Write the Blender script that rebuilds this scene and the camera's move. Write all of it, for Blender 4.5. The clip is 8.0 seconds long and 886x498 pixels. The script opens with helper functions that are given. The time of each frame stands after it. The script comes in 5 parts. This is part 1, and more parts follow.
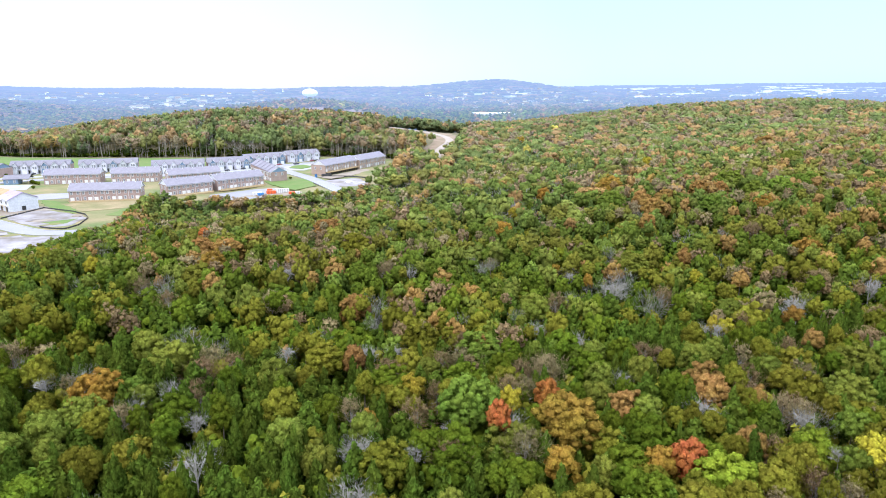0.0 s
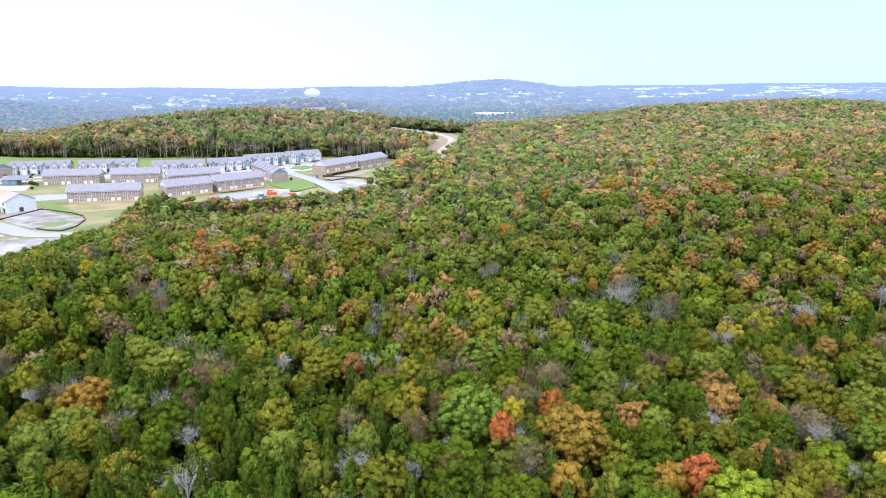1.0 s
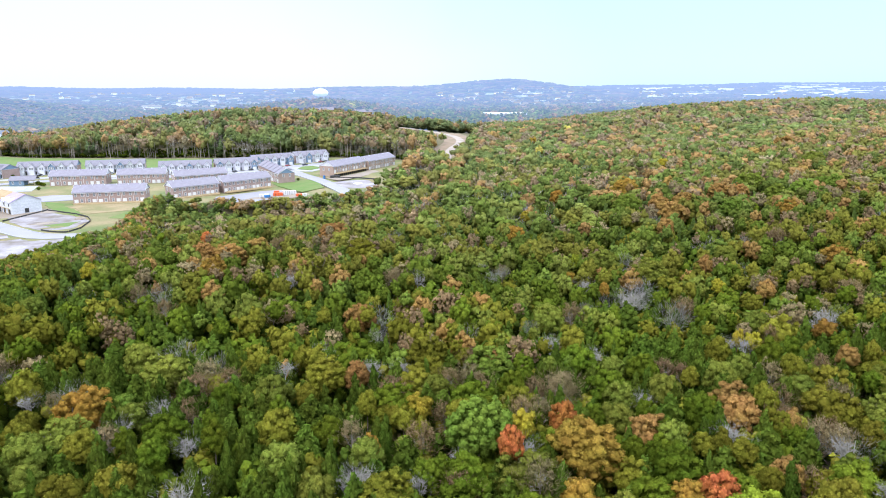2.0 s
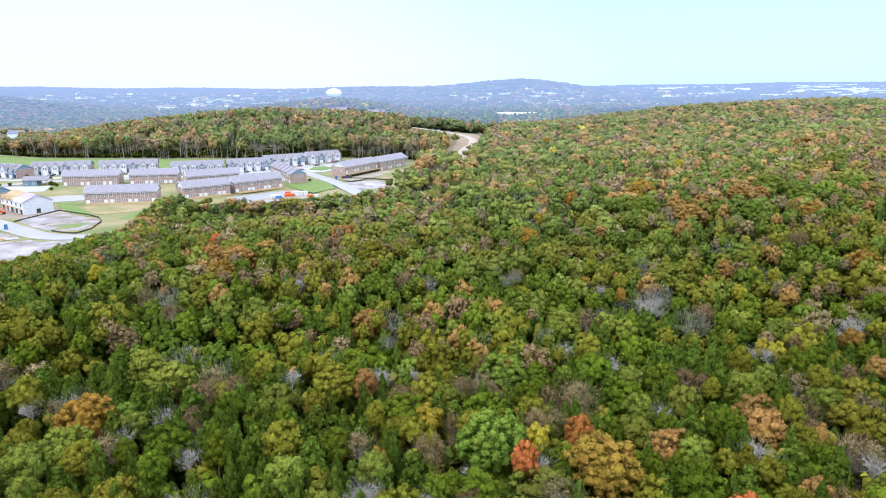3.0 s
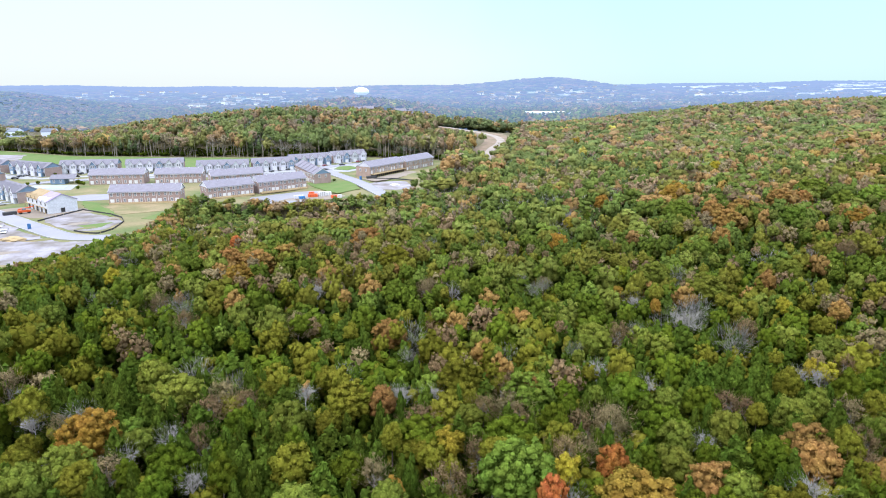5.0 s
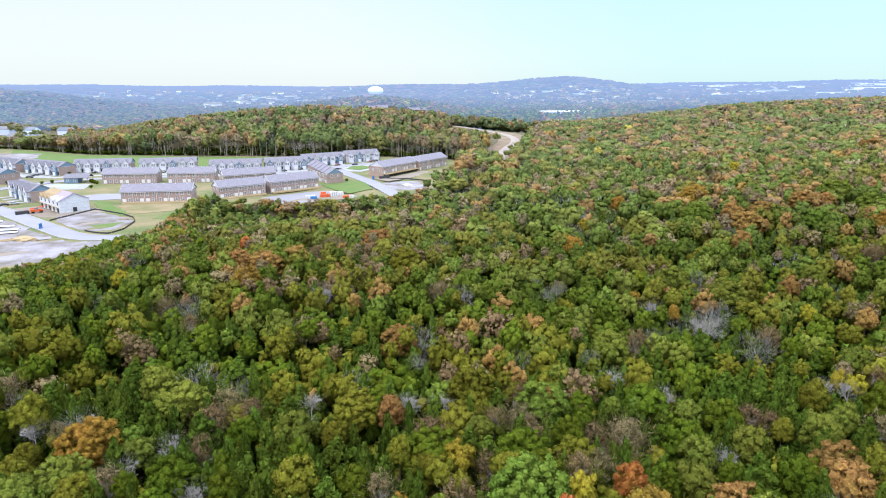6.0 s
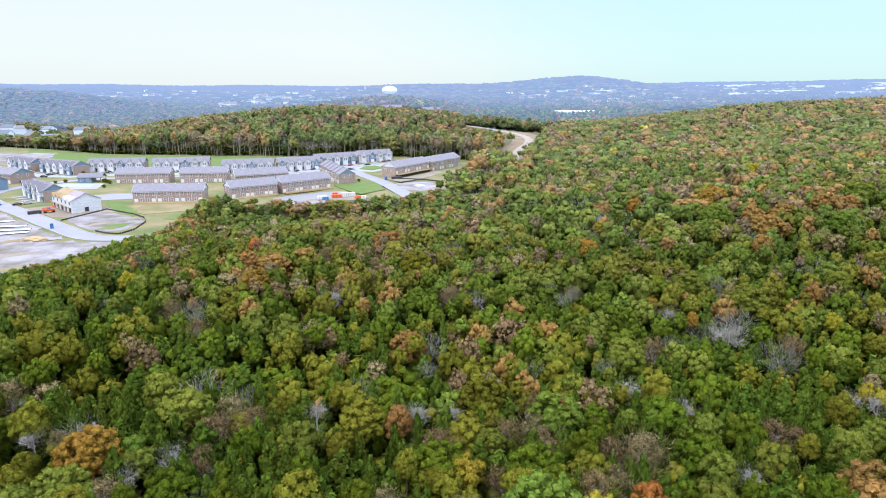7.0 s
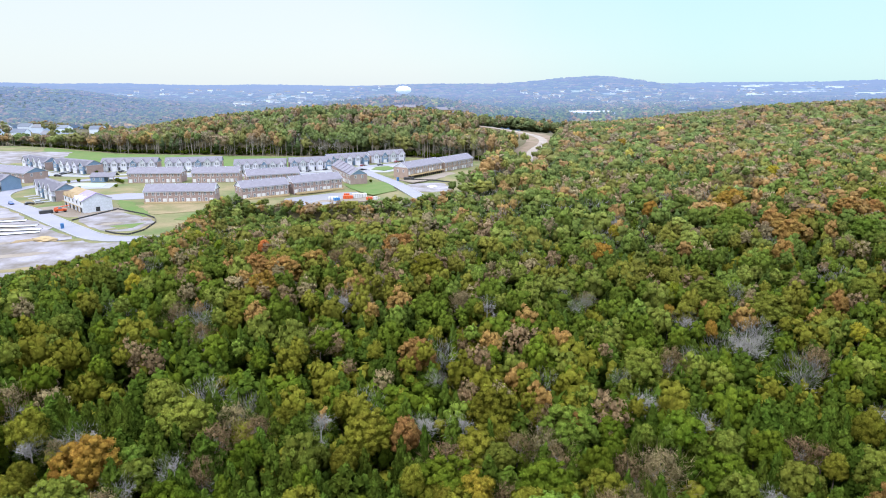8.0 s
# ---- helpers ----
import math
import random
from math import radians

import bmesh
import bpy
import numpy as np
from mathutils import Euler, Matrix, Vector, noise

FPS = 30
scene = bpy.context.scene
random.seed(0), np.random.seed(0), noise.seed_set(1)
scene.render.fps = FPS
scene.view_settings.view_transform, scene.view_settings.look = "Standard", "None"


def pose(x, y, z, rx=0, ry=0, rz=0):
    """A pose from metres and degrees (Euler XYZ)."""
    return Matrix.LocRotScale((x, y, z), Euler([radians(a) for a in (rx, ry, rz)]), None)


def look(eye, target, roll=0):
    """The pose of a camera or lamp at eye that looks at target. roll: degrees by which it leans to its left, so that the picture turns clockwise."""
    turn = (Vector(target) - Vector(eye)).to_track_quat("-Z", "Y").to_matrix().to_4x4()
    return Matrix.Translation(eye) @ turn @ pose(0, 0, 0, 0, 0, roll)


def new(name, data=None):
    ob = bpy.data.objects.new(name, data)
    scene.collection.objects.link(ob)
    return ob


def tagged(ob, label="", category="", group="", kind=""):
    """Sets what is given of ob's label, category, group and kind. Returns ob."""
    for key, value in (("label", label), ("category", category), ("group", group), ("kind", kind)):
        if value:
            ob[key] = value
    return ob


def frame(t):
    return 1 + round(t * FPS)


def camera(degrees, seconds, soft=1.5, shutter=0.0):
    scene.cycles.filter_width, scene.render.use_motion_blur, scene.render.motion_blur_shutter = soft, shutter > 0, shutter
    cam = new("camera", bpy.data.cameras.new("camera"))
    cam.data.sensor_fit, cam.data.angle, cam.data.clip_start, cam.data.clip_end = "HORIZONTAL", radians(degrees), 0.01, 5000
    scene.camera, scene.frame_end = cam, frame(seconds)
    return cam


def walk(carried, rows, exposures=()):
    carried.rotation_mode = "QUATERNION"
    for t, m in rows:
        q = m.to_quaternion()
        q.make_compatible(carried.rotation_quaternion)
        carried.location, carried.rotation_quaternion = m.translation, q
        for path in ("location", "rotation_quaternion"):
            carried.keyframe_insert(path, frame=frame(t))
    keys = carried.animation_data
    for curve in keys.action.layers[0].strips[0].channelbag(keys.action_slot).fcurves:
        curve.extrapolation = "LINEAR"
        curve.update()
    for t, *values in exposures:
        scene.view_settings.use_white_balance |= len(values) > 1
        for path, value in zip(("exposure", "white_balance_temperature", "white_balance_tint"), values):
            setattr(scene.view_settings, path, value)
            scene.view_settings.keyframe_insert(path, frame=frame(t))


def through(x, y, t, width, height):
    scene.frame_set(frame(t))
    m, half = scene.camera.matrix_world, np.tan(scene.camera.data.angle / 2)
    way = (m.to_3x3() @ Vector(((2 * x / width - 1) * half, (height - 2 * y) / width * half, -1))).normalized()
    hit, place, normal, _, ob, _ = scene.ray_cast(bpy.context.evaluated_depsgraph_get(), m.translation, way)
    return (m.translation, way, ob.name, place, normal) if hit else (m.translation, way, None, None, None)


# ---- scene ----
cam = camera(69.1, 8.0, soft=0.98)
PATH = [
    (0, (-3.22, -31.748, 71.863), (-2.934, -29.829, 71.379), -0.1),
    (0.5, (-2.72, -29.622, 71.901), (-2.438, -27.702, 71.416), -0.1),
    (1, (-2.317, -27.449, 71.905), (-2.039, -25.529, 71.421), -0.1),
    (2.5, (-1.105, -20.873, 71.885), (-0.871, -18.947, 71.4), -0.2),
    (3, (-0.761, -18.692, 71.907), (-0.547, -16.763, 71.422), -0.2),
    (3.5, (-0.388, -16.575, 71.838), (-0.195, -14.644, 71.352), -0.2),
    (4, (-0.033, -14.448, 71.835), (0.14, -12.516, 71.349), -0.2),
    (4.5, (0.332, -12.336, 71.909), (0.485, -10.402, 71.422), -0.2),
    (6, (1.501, -5.724, 72.027), (1.591, -3.787, 71.536), -0.2),
    (6.5, (1.869, -3.581, 72.025), (1.938, -1.644, 71.534), -0.2),
    (7, (2.252, -1.449, 72.064), (2.3, 0.489, 71.572), -0.2),
    (7.5, (2.646, 0.661, 72.136), (2.673, 2.599, 71.644), -0.2),
    (8, (3.008, 2.884, 72.15), (3.015, 4.822, 71.658), -0.1),
]
walk(cam, [(t, look(eye, target, roll)) for t, eye, target, roll in PATH], [(0, 0.52), (4, 0.40), (8, 0.29)])

# ---- world and light: bright overcast sky, cyan towards the north-east ----
world = bpy.data.worlds.new("overcast")
scene.world = world
world.use_nodes = True
wn, wl = world.node_tree.nodes, world.node_tree.links
wn.clear()
sky = wn.new("ShaderNodeTexSky")
sky.sky_type = "NISHITA"
sky.sun_disc = False
sky.sun_elevation, sky.sun_rotation = radians(52), radians(215)
sky_bg = wn.new("ShaderNodeBackground")
sky_bg.inputs[1].default_value = 0.02
wl.new(sky.outputs[0], sky_bg.inputs[0])
wtc = wn.new("ShaderNodeTexCoord")
wdot = wn.new("ShaderNodeVectorMath")
wdot.operation = "DOT_PRODUCT"
wdot.inputs[1].default_value = (0.66, 0.60, 0.9)
wl.new(wtc.outputs["Generated"], wdot.inputs[0])
wnoise = wn.new("ShaderNodeTexNoise")
wnoise.inputs["Scale"].default_value = 2.2
wnoise.inputs["Detail"].default_value = 5
wl.new(wtc.outputs["Generated"], wnoise.inputs["Vector"])
wadd = wn.new("ShaderNodeMath")
wadd.operation = "MULTIPLY_ADD"
wadd.inputs[1].default_value = 0.35
wl.new(wnoise.outputs["Fac"], wadd.inputs[0])
wl.new(wdot.outputs["Value"], wadd.inputs[2])
wmap = wn.new("ShaderNodeMapRange")
wmap.interpolation_type = "SMOOTHSTEP"
wmap.inputs["From Min"].default_value, wmap.inputs["From Max"].default_value = 0.68, 1.08
wl.new(wadd.outputs[0], wmap.inputs["Value"])
wmix = wn.new("ShaderNodeMix")
wmix.data_type = "RGBA"
wmix.inputs["A"].default_value = (0.895, 0.985, 1.02, 1)
wmix.inputs["B"].default_value = (0.66, 0.965, 1.01, 1)
wl.new(wmap.outputs[0], wmix.inputs["Factor"])
cloud_bg = wn.new("ShaderNodeBackground")
wsep = wn.new("ShaderNodeSeparateXYZ")
wl.new(wtc.outputs["Generated"], wsep.inputs[0])
wzen = wn.new("ShaderNodeMapRange")
wzen.inputs["From Min"].default_value, wzen.inputs["From Max"].default_value = 0.12, 0.9
wzen.inputs["To Min"].default_value, wzen.inputs["To Max"].default_value = 0.70, 2.6
wl.new(wsep.outputs["Z"], wzen.inputs["Value"])
wl.new(wzen.outputs[0], cloud_bg.inputs[1])
wtop = wn.new("ShaderNodeMapRange")
wtop.inputs["From Min"].default_value, wtop.inputs["From Max"].default_value = 0.2, 0.55
wl.new(wsep.outputs["Z"], wtop.inputs["Value"])
whigh = wn.new("ShaderNodeMix")
whigh.data_type = "RGBA"
whigh.inputs["B"].default_value = (0.872, 0.97, 1.17, 1)
wl.new(wtop.outputs[0], whigh.inputs["Factor"])
wl.new(wmix.outputs["Result"], whigh.inputs["A"])
wl.new(whigh.outputs["Result"], cloud_bg.inputs[0])
wsum = wn.new("ShaderNodeAddShader")
wl.new(sky_bg.outputs[0], wsum.inputs[0])
wl.new(cloud_bg.outputs[0], wsum.inputs[1])
wout = wn.new("ShaderNodeOutputWorld")
wl.new(wsum.outputs[0], wout.inputs[0])

sun = new("sun", bpy.data.lights.new("sun", "SUN"))
sun.data.energy, sun.data.angle, sun.data.color = 1.5, radians(16), (1.0, 0.96, 0.9)
sun.matrix_world = look((-60, -90, 140), (0, 0, 0))


# ---- materials ----
def shader(name):
    m = bpy.data.materials.new(name)
    m.use_nodes = True
    n, l = m.node_tree.nodes, m.node_tree.links
    return m, n, l, n["Principled BSDF"]


def surface(name, colour, rough=0.8, other=None, scale=0.4, fine=6.0, bump=0.2, metal=0.0, spread=0.25):
    """Two-scale mottled surface: broad stains between two colours, fine grain and relief."""
    m, n, l, p = shader(name)
    other = other or tuple(c * 0.7 for c in colour)
    tc = n.new("ShaderNodeTexCoord")
    broad, grain = n.new("ShaderNodeTexNoise"), n.new("ShaderNodeTexNoise")
    broad.inputs["Scale"].default_value, grain.inputs["Scale"].default_value = scale, fine
    broad.inputs["Detail"].default_value = grain.inputs["Detail"].default_value = 4
    for t in (broad, grain):
        l.new(tc.outputs["Object"], t.inputs["Vector"])
    ramp = n.new("ShaderNodeMapRange")
    ramp.inputs["From Min"].default_value, ramp.inputs["From Max"].default_value = 0.5 - spread, 0.5 + spread
    l.new(broad.outputs["Fac"], ramp.inputs["Value"])
    mix = n.new("ShaderNodeMix")
    mix.data_type = "RGBA"
    mix.inputs["A"].default_value, mix.inputs["B"].default_value = (*colour, 1), (*other, 1)
    l.new(ramp.outputs[0], mix.inputs["Factor"])
    hsv = n.new("ShaderNodeHueSaturation")
    val = n.new("ShaderNodeMapRange")
    val.inputs["To Min"].default_value, val.inputs["To Max"].default_value = 0.75, 1.25
    l.new(grain.outputs["Fac"], val.inputs["Value"])
    l.new(val.outputs[0], hsv.inputs["Value"])
    l.new(mix.outputs["Result"], hsv.inputs["Color"])
    l.new(hsv.outputs["Color"], p.inputs["Base Color"])
    b = n.new("ShaderNodeBump")
    b.inputs["Strength"].default_value = bump
    l.new(grain.outputs["Fac"], b.inputs["Height"])
    l.new(b.outputs[0], p.inputs["Normal"])
    p.inputs["Roughness"].default_value, p.inputs["Metallic"].default_value = rough, metal
    p.inputs["Specular IOR Level"].default_value = 0.3
    return m


def leaf_material(name, colour=None, grain=7.0, through=0.36):
    """Foliage: spray by spray and tree by tree variation, a turn of hue across the crown, light passing through. Without a colour it reads the tree's own."""
    m, n, l, p = shader(name)
    n.remove(p)
    out = n["Material Output"]
    tone, speck, val = n.new("ShaderNodeAttribute"), n.new("ShaderNodeMapRange"), n.new("ShaderNodeMath")
    tone.attribute_name = "leaf_tone"
    val.operation = "MULTIPLY"
    l.new(tone.outputs["Fac"], val.inputs[0])
    l.new(speck.outputs[0], val.inputs[1])
    tc, broad = n.new("ShaderNodeTexCoord"), n.new("ShaderNodeTexNoise")
    broad.inputs["Scale"].default_value, broad.inputs["Detail"].default_value = (1.7 if colour else 0.45), 2
    l.new(tc.outputs["Object"], broad.inputs["Vector"])
    fine = n.new("ShaderNodeTexNoise")
    fine.inputs["Scale"].default_value, fine.inputs["Detail"].default_value = grain, 3
    l.new(tc.outputs["Object"], fine.inputs["Vector"])
    speck.inputs["From Min"].default_value, speck.inputs["From Max"].default_value = 0.3, 0.7
    speck.inputs["To Min"].default_value, speck.inputs["To Max"].default_value = 0.72, 1.28
    l.new(fine.outputs["Fac"], speck.inputs["Value"])
    shift = n.new("ShaderNodeMapRange")
    shift.inputs["From Min"].default_value, shift.inputs["From Max"].default_value = 0.25, 0.75
    shift.inputs["To Min"].default_value, shift.inputs["To Max"].default_value = -0.013, 0.013
    l.new(broad.outputs["Fac"], shift.inputs["Value"])
    hsv = n.new("ShaderNodeHueSaturation")
    l.new(val.outputs[0], hsv.inputs["Value"])
    hue = n.new("ShaderNodeMath")
    hue.operation = "ADD"
    hue.inputs[1].default_value = 0.5
    l.new(shift.outputs[0], hue.inputs[0])
    l.new(hue.outputs[0], hsv.inputs["Hue"])
    if colour:
        info = n.new("ShaderNodeObjectInfo")
        own = n.new("ShaderNodeMapRange")
        own.inputs["To Min"].default_value, own.inputs["To Max"].default_value = 0.488, 0.512
        l.new(info.outputs["Random"], own.inputs["Value"])
        l.new(own.outputs[0], hue.inputs[1])
        tree = n.new("ShaderNodeMapRange")
        tree.inputs["To Min"].default_value, tree.inputs["To Max"].default_value = 0.76, 1.24
        twist = n.new("ShaderNodeMath")
        twist.operation = "FRACT"
        times = n.new("ShaderNodeMath")
        times.operation = "MULTIPLY"
        times.inputs[1].default_value = 7.31
        l.new(info.outputs["Random"], times.inputs[0])
        l.new(times.outputs[0], twist.inputs[0])
        l.new(twist.outputs[0], tree.inputs["Value"])
        scale = n.new("ShaderNodeVectorMath")
        scale.operation = "SCALE"
        scale.inputs[0].default_value = colour
        l.new(tree.outputs[0], scale.inputs["Scale"])
        l.new(scale.outputs[0], hsv.inputs["Color"])
    else:
        att = n.new("ShaderNodeAttribute")
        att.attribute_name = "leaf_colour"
        l.new(att.outputs["Color"], hsv.inputs["Color"])
    dif, tra, mix = n.new("ShaderNodeBsdfDiffuse"), n.new("ShaderNodeBsdfTranslucent"), n.new("ShaderNodeMixShader")
    l.new(hsv.outputs["Color"], dif.inputs["Color"])
    l.new(hsv.outputs["Color"], tra.inputs["Color"])
    mix.inputs[0].default_value = through
    way, turn = n.new("ShaderNodeAttribute"), n.new("ShaderNodeVectorTransform")
    way.attribute_name = "leaf_way"
    turn.vector_type, turn.convert_from, turn.convert_to = "NORMAL", "OBJECT", "WORLD"
    l.new(way.outputs["Vector"], turn.inputs[0])
    l.new(turn.outputs[0], dif.inputs["Normal"])
    l.new(dif.outputs[0], mix.inputs[1])
    l.new(tra.outputs[0], mix.inputs[2])
    l.new(mix.outputs[0], out.inputs["Surface"])
    return m


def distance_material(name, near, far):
    """The far backdrop, with distance haze put into the woods' colour as blue glow, more of it the farther they are."""
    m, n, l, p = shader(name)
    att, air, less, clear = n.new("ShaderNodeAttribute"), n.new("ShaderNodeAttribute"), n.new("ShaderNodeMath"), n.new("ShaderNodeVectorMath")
    att.attribute_name, air.attribute_name = "leaf_colour", "leaf_haze"
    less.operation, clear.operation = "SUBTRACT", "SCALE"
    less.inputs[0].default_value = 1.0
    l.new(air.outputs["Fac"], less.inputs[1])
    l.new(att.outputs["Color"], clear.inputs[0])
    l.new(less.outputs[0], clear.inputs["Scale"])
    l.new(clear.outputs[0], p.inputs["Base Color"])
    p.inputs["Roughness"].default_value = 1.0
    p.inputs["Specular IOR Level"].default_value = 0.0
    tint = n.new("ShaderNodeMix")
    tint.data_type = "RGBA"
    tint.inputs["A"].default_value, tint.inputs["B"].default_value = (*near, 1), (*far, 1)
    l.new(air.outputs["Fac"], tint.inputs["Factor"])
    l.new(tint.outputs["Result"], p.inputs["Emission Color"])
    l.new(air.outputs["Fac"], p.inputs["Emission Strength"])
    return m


def hazed_surface(name, colour, air, glow):
    """Far fields and buildings, with distance haze added to their colour as a faint glow."""
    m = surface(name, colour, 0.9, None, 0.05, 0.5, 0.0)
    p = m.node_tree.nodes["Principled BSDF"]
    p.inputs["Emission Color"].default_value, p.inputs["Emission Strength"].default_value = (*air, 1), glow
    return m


SPECIES = {
    "cedar": (0.082, 0.124, 0.017), "green": (0.116, 0.158, 0.016), "light": (0.185, 0.214, 0.036),
    "olive": (0.188, 0.184, 0.024), "tan": (0.300, 0.238, 0.122), "rust": (0.345, 0.210, 0.066),
    "brown": (0.275, 0.190, 0.100), "yellow": (0.430, 0.370, 0.045), "red": (0.470, 0.168, 0.055),
    "fresh": (0.165, 0.226, 0.036), "amber": (0.320, 0.205, 0.042), "ygreen": (0.230, 0.290, 0.030), "orange": (0.385, 0.245, 0.045), "bare": (0.300, 0.285, 0.258),
}
LEAF = {k: leaf_material("leaves_" + k, c) for k, c in SPECIES.items()}
LEAF_ANY = leaf_material("leaves_of_the_wood", None, 1.9)
LEAF_BACK = leaf_material("leaves_of_the_back_wood", None, 1.1)
BARK = surface("bark", (0.17, 0.135, 0.105), 0.9, (0.10, 0.08, 0.06), 1.5, 20)
PALE_BARK = surface("pale_bark", (0.37, 0.35, 0.32), 0.9, (0.27, 0.25, 0.23), 1.0, 12)
FLOOR = surface("forest_floor", (0.14, 0.105, 0.06), 0.95, (0.08, 0.08, 0.035), 0.15, 1.5, 0.4)
GRASS = surface("mown_grass", (0.108, 0.138, 0.046), 0.95, (0.230, 0.186, 0.100), 0.06, 0.8, 0.3, spread=0.16)
LAWN = surface("fresh_lawn", (0.082, 0.155, 0.032), 0.95, (0.135, 0.165, 0.055), 0.12, 2, 0.3)
STRAW = surface("dry_straw_bank", (0.27, 0.205, 0.12), 0.95, (0.16, 0.15, 0.065), 0.08, 1.2, 0.4, spread=0.12)
GRAVEL = surface("pale_gravel", (0.30, 0.282, 0.315), 0.95, (0.150, 0.128, 0.112), 0.11, 0.9, 0.4, spread=0.16)
DIRT = surface("graded_dirt", (0.28, 0.24, 0.205), 0.95, (0.19, 0.15, 0.115), 0.08, 1.5, 0.4)
HAUL = surface("pale_haul_dirt", (0.36, 0.31, 0.27), 0.95, (0.25, 0.21, 0.18), 0.1, 1.2, 0.4)
SCRUB = surface("scrubby_cut_bank", (0.25, 0.175, 0.13), 0.95, (0.17, 0.135, 0.085), 0.09, 1.0, 0.4, spread=0.14)
ASPHALT = surface("new_asphalt", (0.285, 0.278, 0.325), 0.85, (0.235, 0.23, 0.268), 0.12, 3, 0.15)
CONCRETE = surface("concrete", (0.33, 0.33, 0.345), 0.85, (0.27, 0.27, 0.28), 0.25, 5, 0.15)
POND = surface("wet_clay_basin", (0.207, 0.207, 0.244), 0.5, (0.244, 0.232, 0.244), 0.08, 1.0, 0.1)
BRICK = surface("red_brown_brick", (0.365, 0.275, 0.258), 0.9, (0.285, 0.208, 0.195), 0.5, 9, 0.2)
BRICK_TAN = surface("tan_brick", (0.39, 0.295, 0.252), 0.9, (0.315, 0.232, 0.196), 0.5, 9, 0.2)
# siding and shingle colours lean blue, a little distance haze put in
SIDING = surface("white_siding", (0.63, 0.63, 0.72), 0.6, (0.54, 0.55, 0.63), 0.4, 3, 0.1)
SIDING_BLUE = surface("blue_siding", (0.17, 0.26, 0.38), 0.6, (0.14, 0.21, 0.31), 0.4, 3, 0.1)
SIDING_GREY = surface("grey_siding", (0.512, 0.549, 0.586), 0.6, (0.439, 0.464, 0.500), 0.4, 3, 0.1)
SHINGLE = surface("grey_shingles", (0.235, 0.222, 0.262), 0.9, (0.185, 0.174, 0.208), 0.6, 7, 0.3)
SHINGLE_DARK = surface("dark_shingles", (0.205, 0.196, 0.228), 0.9, (0.165, 0.156, 0.185), 0.6, 7, 0.3)
TRIM = surface("white_trim", (0.66, 0.66, 0.68), 0.5, (0.58, 0.58, 0.60), 0.8, 4, 0.05)
TIMBER = surface("new_pine_timber", (0.42, 0.32, 0.18), 0.8, (0.34, 0.25, 0.14), 0.8, 8, 0.2)
BOARD = surface("strand_board", (0.36, 0.27, 0.16), 0.85, (0.29, 0.21, 0.12), 0.4, 3, 0.2)
UNDERLAY = surface("violet_roof_underlay", (0.27, 0.21, 0.40), 0.7, (0.32, 0.28, 0.42), 0.3, 2, 0.1)
WRAP = surface("white_house_wrap", (0.62, 0.64, 0.70), 0.6, (0.54, 0.56, 0.62), 0.5, 1.5, 0.15)
# near-black for front doors and for the painted dark of openings and undersides
DARK = surface("dark_opening", (0.03, 0.03, 0.035), 0.7, (0.05, 0.05, 0.05), 1, 4, 0.05)
SILT = surface("black_silt_fabric", (0.035, 0.035, 0.04), 0.8, (0.06, 0.06, 0.06), 1, 5, 0.2)
RED_PAINT = surface("orange_red_paint", (0.72, 0.12, 0.03), 0.5, (0.55, 0.10, 0.04), 1.5, 8, 0.1)
BLUE_PAINT = surface("blue_plastic", (0.05, 0.22, 0.55), 0.5, (0.05, 0.18, 0.42), 1.5, 8, 0.1)
RUBBER = surface("tyre_rubber", (0.03, 0.03, 0.03), 0.8, (0.045, 0.045, 0.045), 2, 20, 0.1)
CAR_PAINTS = [surface("car_paint_" + k, c, 0.3, tuple(v * 0.9 for v in c), 1, 6, 0.02) for k, c in
              (("black", (0.03, 0.03, 0.035)), ("white", (0.75, 0.75, 0.75)), ("silver", (0.45, 0.46, 0.48)), ("blue", (0.06, 0.12, 0.32)), ("maroon", (0.22, 0.03, 0.04)))]
# pane colour lifted so that it carries some reflected sky
GLASS = surface("window_glass", (0.15, 0.165, 0.20), 0.08, (0.22, 0.235, 0.26), 1.2, 3, 0.02)
GLASS.node_tree.nodes["Principled BSDF"].inputs["Specular IOR Level"].default_value = 0.6
POOL = surface("pool_cover", (0.30, 0.47, 0.50), 0.4, (0.36, 0.49, 0.50), 0.2, 2, 0.05)

# ---- the lie of the land ----
PLATEAU = 14.5
HILLS = [(60, 140, 110, -2.9), (-20, 200, 60, 3.2), (190, 240, 90, 9.4), (330, 380, 130, 11.8), (290, 660, 130, 19.0), (480, 720, 140, 14.0),
         (640, 640, 160, 14.0), (480, 480, 140, 8.0), (520, 280, 140, 9.0), (100, 640, 70, 6.1), (-70, 690, 105, 20.0), (-215, 690, 90, 14.0),
         (-500, 800, 90, 13.0), (-110, 830, 110, 8.0), (60, 420, 80, 2.4), (-110, 180, 60, 4.9), (380, 560, 100, -6.4), (-80, 300, 70, -1.0), (760, 820, 200, 13.0), (40, 790, 60, 10.0), (500, 690, 120, 6.5)]
FAR_HILLS = [(-75, 1330, 110, 140, 27), (720, 3000, 230, 300, 62), (20, 3050, 380, 300, 34), (-1000, 1550, 210, 200, 52), (-650, 2600, 400, 300, 8),
             (1900, 3400, 500, 300, 14), (-1900, 3000, 500, 400, 25), (420, 1250, 200, 180, 6)]
